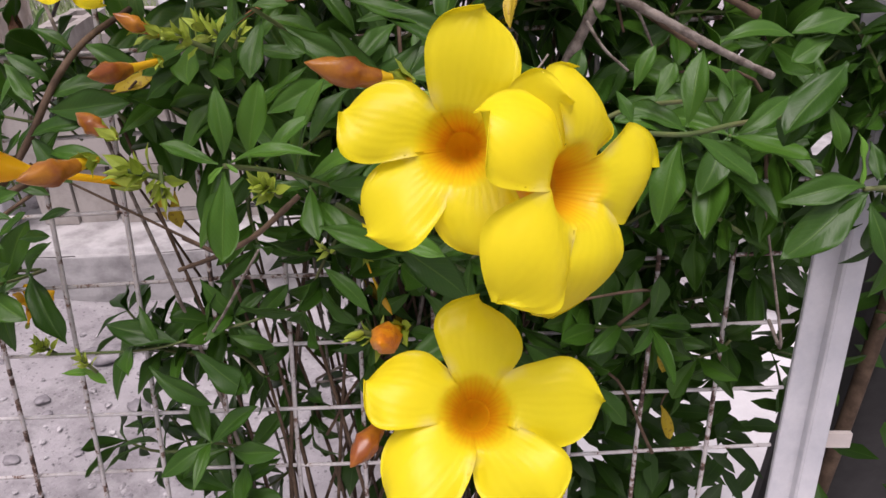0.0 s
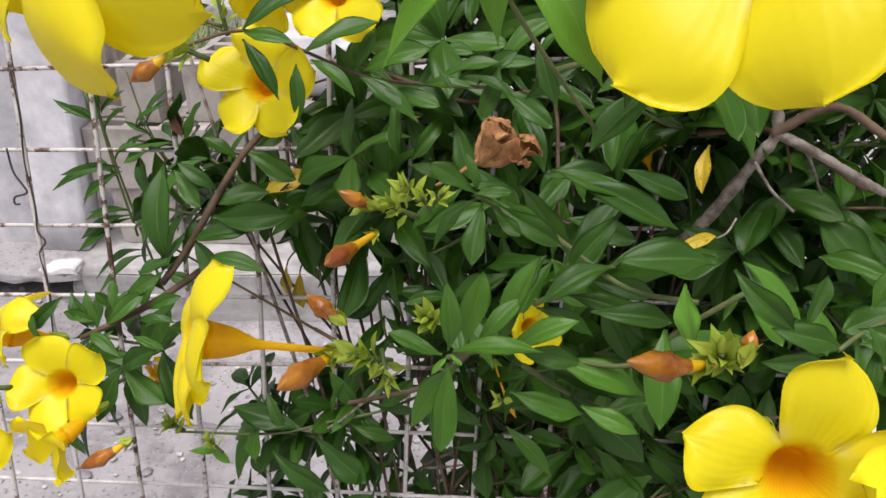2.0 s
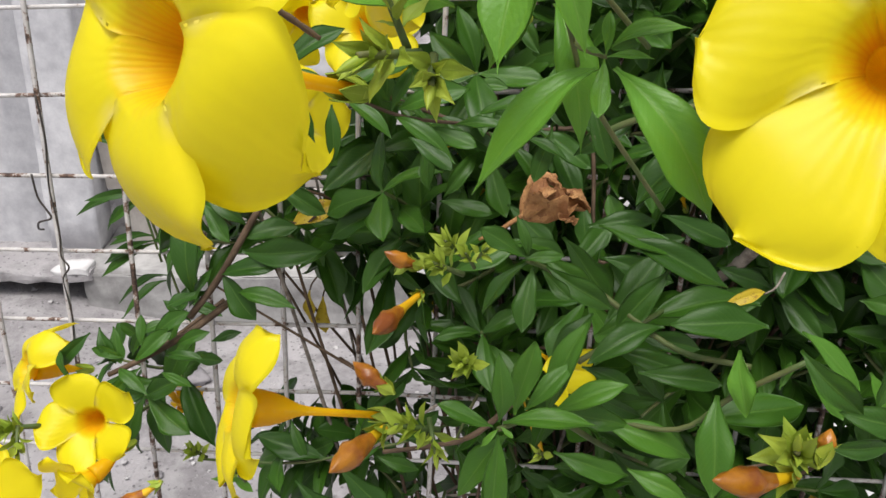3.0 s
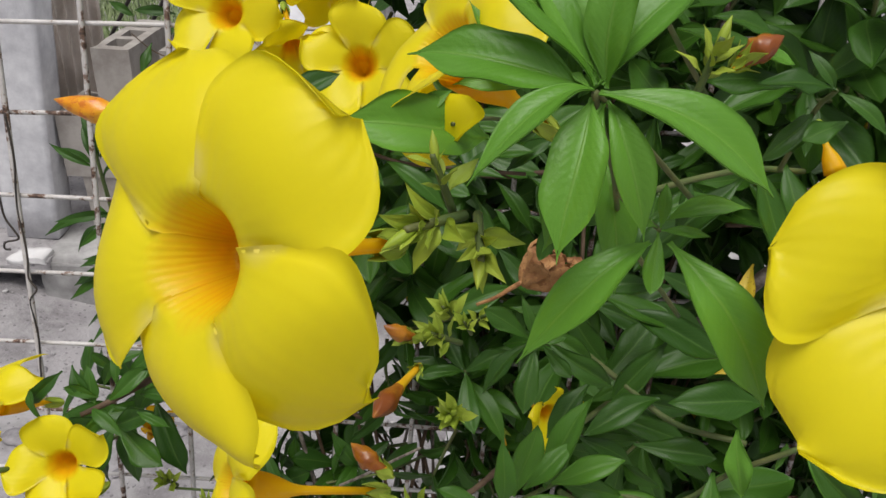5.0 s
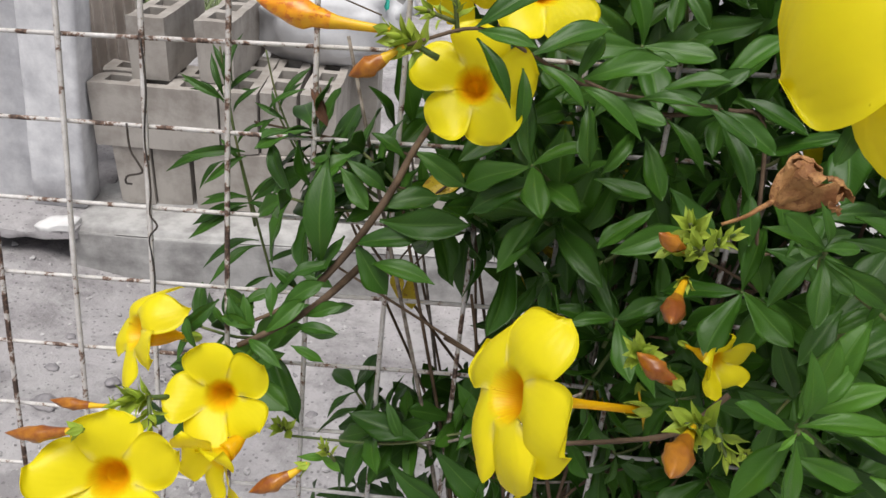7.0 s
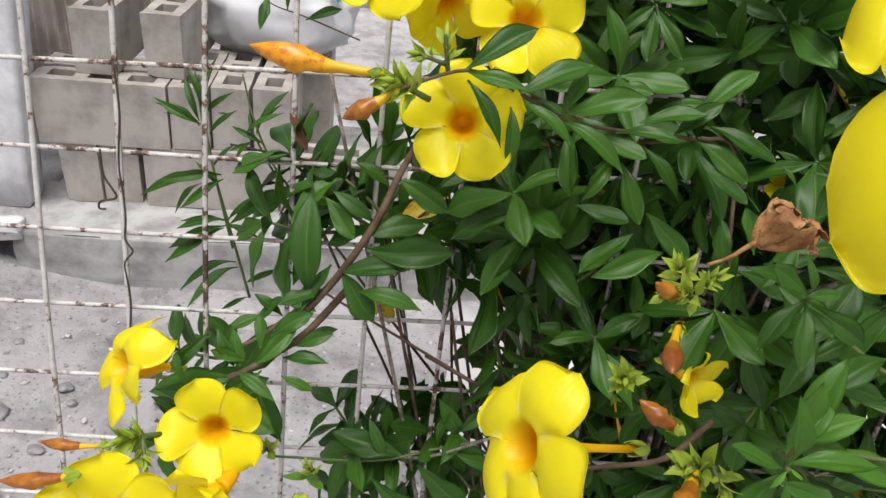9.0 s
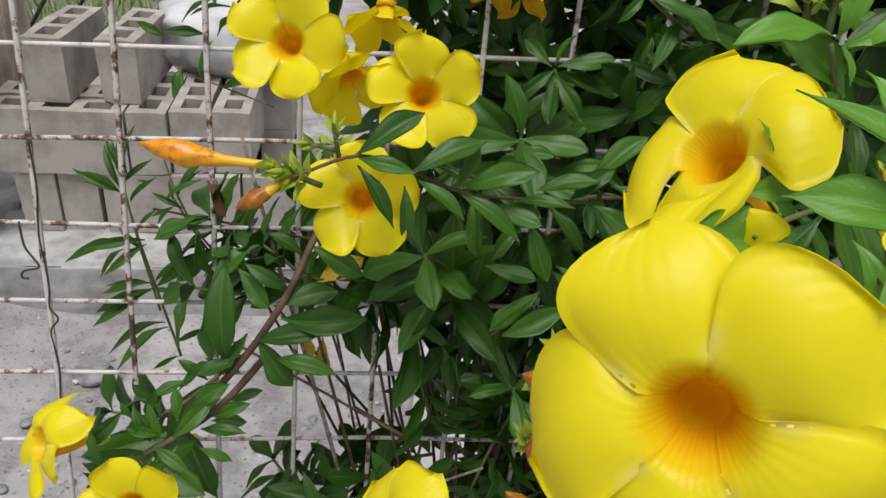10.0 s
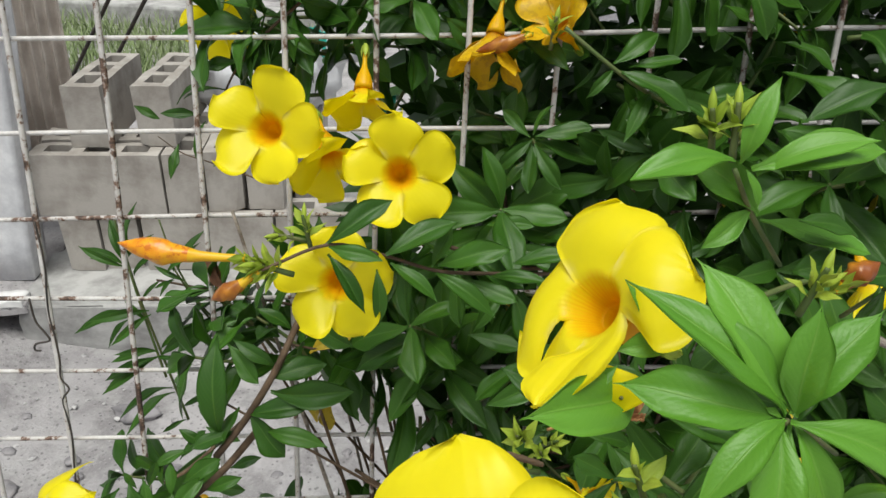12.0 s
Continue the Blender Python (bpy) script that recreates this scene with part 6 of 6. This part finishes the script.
# ---- the dead flower ----
dead = thing("dead_flower", "crumpled dry brown flower still hanging on its stalk", "dead flower", at=(-0.071, 0.285, 0.974))
CZ = Vector((0.46, 0.1, 0.87)).normalized()
CX = Vector((0.887, -0.04, -0.43)).normalized()
CY = CZ.cross(CX).normalized()


def crumpled(s, v):
    """A dried trumpet: pleated walls, widest half way up, drawn in at the mouth."""
    w = math.pi * v
    rad = 0.0016 + 0.0078 * s ** 0.75
    rad *= 0.86 + 0.34 * abs(math.sin(2.5 * w + 0.8 * s)) + 0.3 * noise.noise((2.2 * math.cos(w), 2.2 * math.sin(w), 3 * s))
    h = 0.014 * s + 0.006 * noise.noise((2 * math.cos(w), 2 * math.sin(w), 5 + 2 * s)) * s
    return tuple(Vector((-0.0875, 0.281, 0.968)) + CX * (rad * math.cos(w) + 0.004 * s) + CY * (0.8 * rad * math.sin(w)) + CZ * h)


flat(part("withered_funnel", sheet(crumpled, 14, 40, 0.0003), DRY, dead))
for k in range(5):
    w0 = k * 2 * math.pi / 5 + 0.3
    rim = Vector(crumpled(1.0, (w0 / math.pi + 1) % 2 - 1))
    inward = (Vector((-0.0875, 0.281, 0.968)) + CX * 0.004 + CZ * 0.0165 - rim)
    side = CZ.cross(inward).normalized()
    lean = (0.75, -0.35, 0.9, 0.5, -0.2)[k]
    flat(part("withered_petal", sheet(lambda s, v: tuple(rim + inward * lean * s * (1 + 0.3 * noise.noise((k, s * 3, v * 2))) + side * 0.0052 * v * (1 - 0.45 * s * s)
              + CZ * (0.003 * s * (1 - s) * 4 * (0.6 if lean > 0 else -0.4) + 0.0018 * noise.noise((k * 7, s * 4, v * 3)))), 7, 7, 0.0003), DRY, dead))
part("stalk", tube([(-0.0875, 0.281, 0.970), (-0.092, 0.279, 0.967), (-0.0966, 0.2762, 0.9641), (-0.103, 0.276, 0.960)], 0.0010, 0.0006), DRY, dead)

# ---- woody stems of the shrub, rising from the ground behind the fence ----
sr = random.Random(21)
for i in range(44):
    c0, c1 = sr.uniform(4.2, 8.2), sr.uniform(2.0, 13.0)
    o = sr.uniform(-0.10, 0.0)
    p0 = fence_at(c0, 22.3, o - 0.01)
    pts = [Vector((p0.x, p0.y, GZ)), fence_at(c0 + sr.uniform(-0.5, 0.5), 14, o), fence_at(c0 + 0.3 * (c1 - c0), 8, o + sr.uniform(-0.02, 0.02)), fence_at(c1, sr.uniform(0, 4), o + sr.uniform(-0.03, 0.03))]
    tagged(part("woody_stem", tube(pts, sr.uniform(0.0016, 0.0032), 0.0010, 6), WOOD if sr.random() < 0.6 else GREY_WOOD), "brown woody stem rising from the base of the shrub", "stem", "shrub stems")
for i in range(26):
    c0, r0 = sr.uniform(3, 12), sr.uniform(2, 9)
    q = fence_at(c0, r0, sr.uniform(-0.08, 0.04))
    pts = [q, q + Vector((sr.uniform(-0.06, 0.06), sr.uniform(-0.03, 0.03), sr.uniform(-0.02, 0.06))), q + Vector((sr.uniform(-0.12, 0.12), sr.uniform(-0.05, 0.03), sr.uniform(0, 0.1)))]
    tagged(part("twig", tube(pts, 0.0013, 0.0007, 5), WOOD if sr.random() < 0.7 else GREY_WOOD), "thin brown twig among the leaves", "twig", "shrub twigs")

for i in range(46):
    c0 = sr.uniform(5.6, 7.8)
    c1, o = sr.gauss(c0, 1.3), sr.uniform(-0.13, -0.015)
    p0 = fence_at(c0, 22.3, o)
    pts = [Vector((p0.x, p0.y, GZ)), fence_at(c0 + sr.uniform(-0.3, 0.3), 12, o), fence_at(0.5 * (c0 + c1), 7.5, o + sr.uniform(-0.015, 0.015)), fence_at(c1, sr.uniform(2.5, 5.5), o + sr.uniform(-0.02, 0.02))]
    tagged(part("woody_stem", tube(pts, sr.uniform(0.0014, 0.0026), 0.0010, 6), WOOD if sr.random() < 0.8 else GREY_WOOD), "dark brown woody stem rising from the base of the shrub", "stem", "shrub stems")

# ---- leafy shoots that fill the shrub ----
fr = random.Random(77)
SHRUB = [  # middle in squares along and down, half sizes, shoots, nearest and farthest offset from the fence
    (5.0, 2.8, 2.6, 1.5, 38, -0.05, 0.03),
    (8.0, -0.6, 3.2, 2.4, 42, -0.07, 0.02),
    (11.5, 0.8, 3.0, 3.8, 48, -0.05, 0.08),
    (8.0, 3.2, 2.4, 1.8, 34, -0.05, 0.05),
    (11.0, 4.3, 1.6, 1.2, 10, -0.05, 0.04),
    (4.2, 5.6, 1.6, 0.9, 5, -0.06, 0.0),
    (8.6, 6.4, 2.8, 1.4, 12, -0.08, 0.0),
    (4.0, 7.8, 1.6, 1.0, 9, -0.06, 0.0),
    (9.0, 5.4, 1.7, 1.5, 26, -0.07, 0.02),
    (6.2, 6.2, 1.6, 1.4, 14, -0.1, -0.02),
    (11.0, 6.5, 1.2, 1.4, 8, -0.08, 0.0),
    (1.65, 4.5, 0.45, 0.45, 6, -0.01, 0.05),
    (5.0, -1.9, 1.4, 1.2, 9, -0.08, -0.03),
    (4.1, -1.0, 1.5, 1.0, 20, -0.12, -0.03),
    (3.3, 2.8, 0.8, 0.7, 7, -0.03, 0.02),
    (9.0, 0.6, 2.6, 1.6, 22, 0.005, 0.05),
    (10.0, -1.6, 2.0, 1.2, 12, 0.0, 0.04),
    (3.6, 5.8, 0.8, 0.5, 7, -0.04, 0.01),
    (12.3, 2.9, 0.9, 1.3, 13, 0.015, 0.05),
    (3.8, 5.9, 0.8, 0.3, 8, -0.04, 0.01),
    (1.5, 4.75, 0.12, 0.2, 3, -0.04, -0.01),
    (2.6, 2.75, 0.3, 0.2, 3, -0.03, 0.01),
]


def in_gap(c, r):
    """The opening in the leaves where the bare branches cross."""
    return ((c - 9.9) / 1.5) ** 2 + ((r - 2.7) / 1.1) ** 2 < 1


def in_clearing(c, r):
    """The low opening where the fence and the ground beyond show between the leaves."""
    return ((c - 3.3) / 1.7) ** 2 + ((r - 4.25) / 1.38) ** 2 < 1


def shoot(p, d, size, kind="green"):
    """A short shoot at p growing along d, with two or three whorls of leaves."""
    d = d.normalized()
    a = d.orthogonal().normalized()
    b = d.cross(a)
    long = size * fr.uniform(1.0, 1.5)
    s = thing("leafy_shoot", "short shoot with whorls of glossy dark green leaves", "shoot", "leafy shoots", at=p)
    part("stem", tube([p, p + d * long * 0.5 + a * 0.003, p + d * long], 0.0014, 0.0009, 3, 5), STEM, s)
    for h, n, k in ((0.25, 3, 1.0), (0.62, 3, 1.0), (0.98, 4, 0.85)):
        w0 = fr.uniform(0, 6.28)
        for i in range(n):
            w = w0 + i * 6.283 / n + fr.uniform(-0.35, 0.35)
            out = a * math.cos(w) + b * math.sin(w)
            q = p + d * long * h
            e = q + (out + d * fr.uniform(0.05, 0.6) + Vector((0, 0, fr.uniform(-0.45, 0.1)))).normalized() * size * k * fr.uniform(0.8, 1.15)
            leaf(s, q, e, "yellow" if fr.random() < 0.003 else kind, face=tuple(d + Vector((0, -0.25, 0.5))), width=fr.uniform(0.95, 1.2))
    return s


for c, r, hc, hr, n, o0, o1 in SHRUB:
    for i in range(round(0.74 * n)):
        w, k = fr.uniform(0, 6.283), math.sqrt(fr.random())
        pc, pr, off = c + hc * k * math.cos(w), r + hr * k * math.sin(w), fr.uniform(o0, o1)
        if pc < 6.4 and pr < 2.4 and off > -0.025:
            off = fr.uniform(-0.07, -0.03)
        if in_gap(pc, pr) and fr.random() < 0.5 or in_clearing(pc, pr) and fr.random() < 0.9:
            continue
        d = Vector((fr.uniform(-1.0, 1.0), fr.uniform(-0.8, 0.2), fr.uniform(-0.5, 0.9)))
        shoot(fence_at(pc, pr, off), d, fr.uniform(0.033, 0.049), "young" if off > 0.03 and fr.random() < 0.08 else "green")

# deeper foliage behind the fence, past counting; shade put into its darker green
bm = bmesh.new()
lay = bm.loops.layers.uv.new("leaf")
# leaves from 6000 on rise above view, added to shade the shrub's inside
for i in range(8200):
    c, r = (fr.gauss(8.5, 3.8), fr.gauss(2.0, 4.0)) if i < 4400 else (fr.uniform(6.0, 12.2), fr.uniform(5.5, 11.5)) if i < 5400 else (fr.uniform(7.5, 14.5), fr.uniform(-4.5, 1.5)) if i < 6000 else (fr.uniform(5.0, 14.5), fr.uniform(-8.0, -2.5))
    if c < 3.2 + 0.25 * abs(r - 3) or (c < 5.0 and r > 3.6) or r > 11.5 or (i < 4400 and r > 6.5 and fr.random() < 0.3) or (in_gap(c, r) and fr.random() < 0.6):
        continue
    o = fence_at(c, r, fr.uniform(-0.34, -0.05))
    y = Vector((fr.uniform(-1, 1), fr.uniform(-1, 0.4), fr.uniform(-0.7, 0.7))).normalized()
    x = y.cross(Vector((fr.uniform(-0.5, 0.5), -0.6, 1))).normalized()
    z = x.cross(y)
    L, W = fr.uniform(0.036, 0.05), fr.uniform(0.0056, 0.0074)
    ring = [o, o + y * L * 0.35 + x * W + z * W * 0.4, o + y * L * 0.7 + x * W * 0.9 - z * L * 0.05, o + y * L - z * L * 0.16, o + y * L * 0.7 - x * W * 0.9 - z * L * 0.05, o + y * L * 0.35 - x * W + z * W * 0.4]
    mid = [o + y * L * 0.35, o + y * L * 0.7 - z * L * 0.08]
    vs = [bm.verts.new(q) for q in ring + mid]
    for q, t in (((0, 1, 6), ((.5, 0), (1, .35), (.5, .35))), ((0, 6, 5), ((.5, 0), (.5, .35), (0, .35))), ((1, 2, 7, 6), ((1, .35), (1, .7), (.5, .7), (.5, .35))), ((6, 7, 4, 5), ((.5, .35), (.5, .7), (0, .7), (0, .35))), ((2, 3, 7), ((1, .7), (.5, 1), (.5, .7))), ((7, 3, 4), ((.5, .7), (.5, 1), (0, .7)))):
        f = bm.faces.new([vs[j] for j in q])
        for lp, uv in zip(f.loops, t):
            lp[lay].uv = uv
tagged(part("foliage", bm, SHADED_LEAF), "dense green leaves deep in the shrub, darkened in colour for shade", "foliage", kind="stuff")

# bits of litter caught behind the shrub
for label, material, c, r, off in (("small bright blue plastic scrap", BLUE, 6.9, 2.4, -0.12), ("small bright blue plastic scrap", BLUE, 7.0, 2.55, -0.12), ("small teal plastic scrap", TEAL, 3.9, 0.2, -0.14)):
    q = fence_at(c, r, off)
    bm = sheet(lambda s, v: (q.x + 0.011 * (s - 0.5), q.y + 0.002 * math.sin(6 * s + 3 * v), q.z + 0.007 * v + 0.004 * s), 6, 4, 0.0006)
    tagged(part("plastic_scrap", bm, material), label + " caught among the stems", "plastic scrap", "plastic litter")
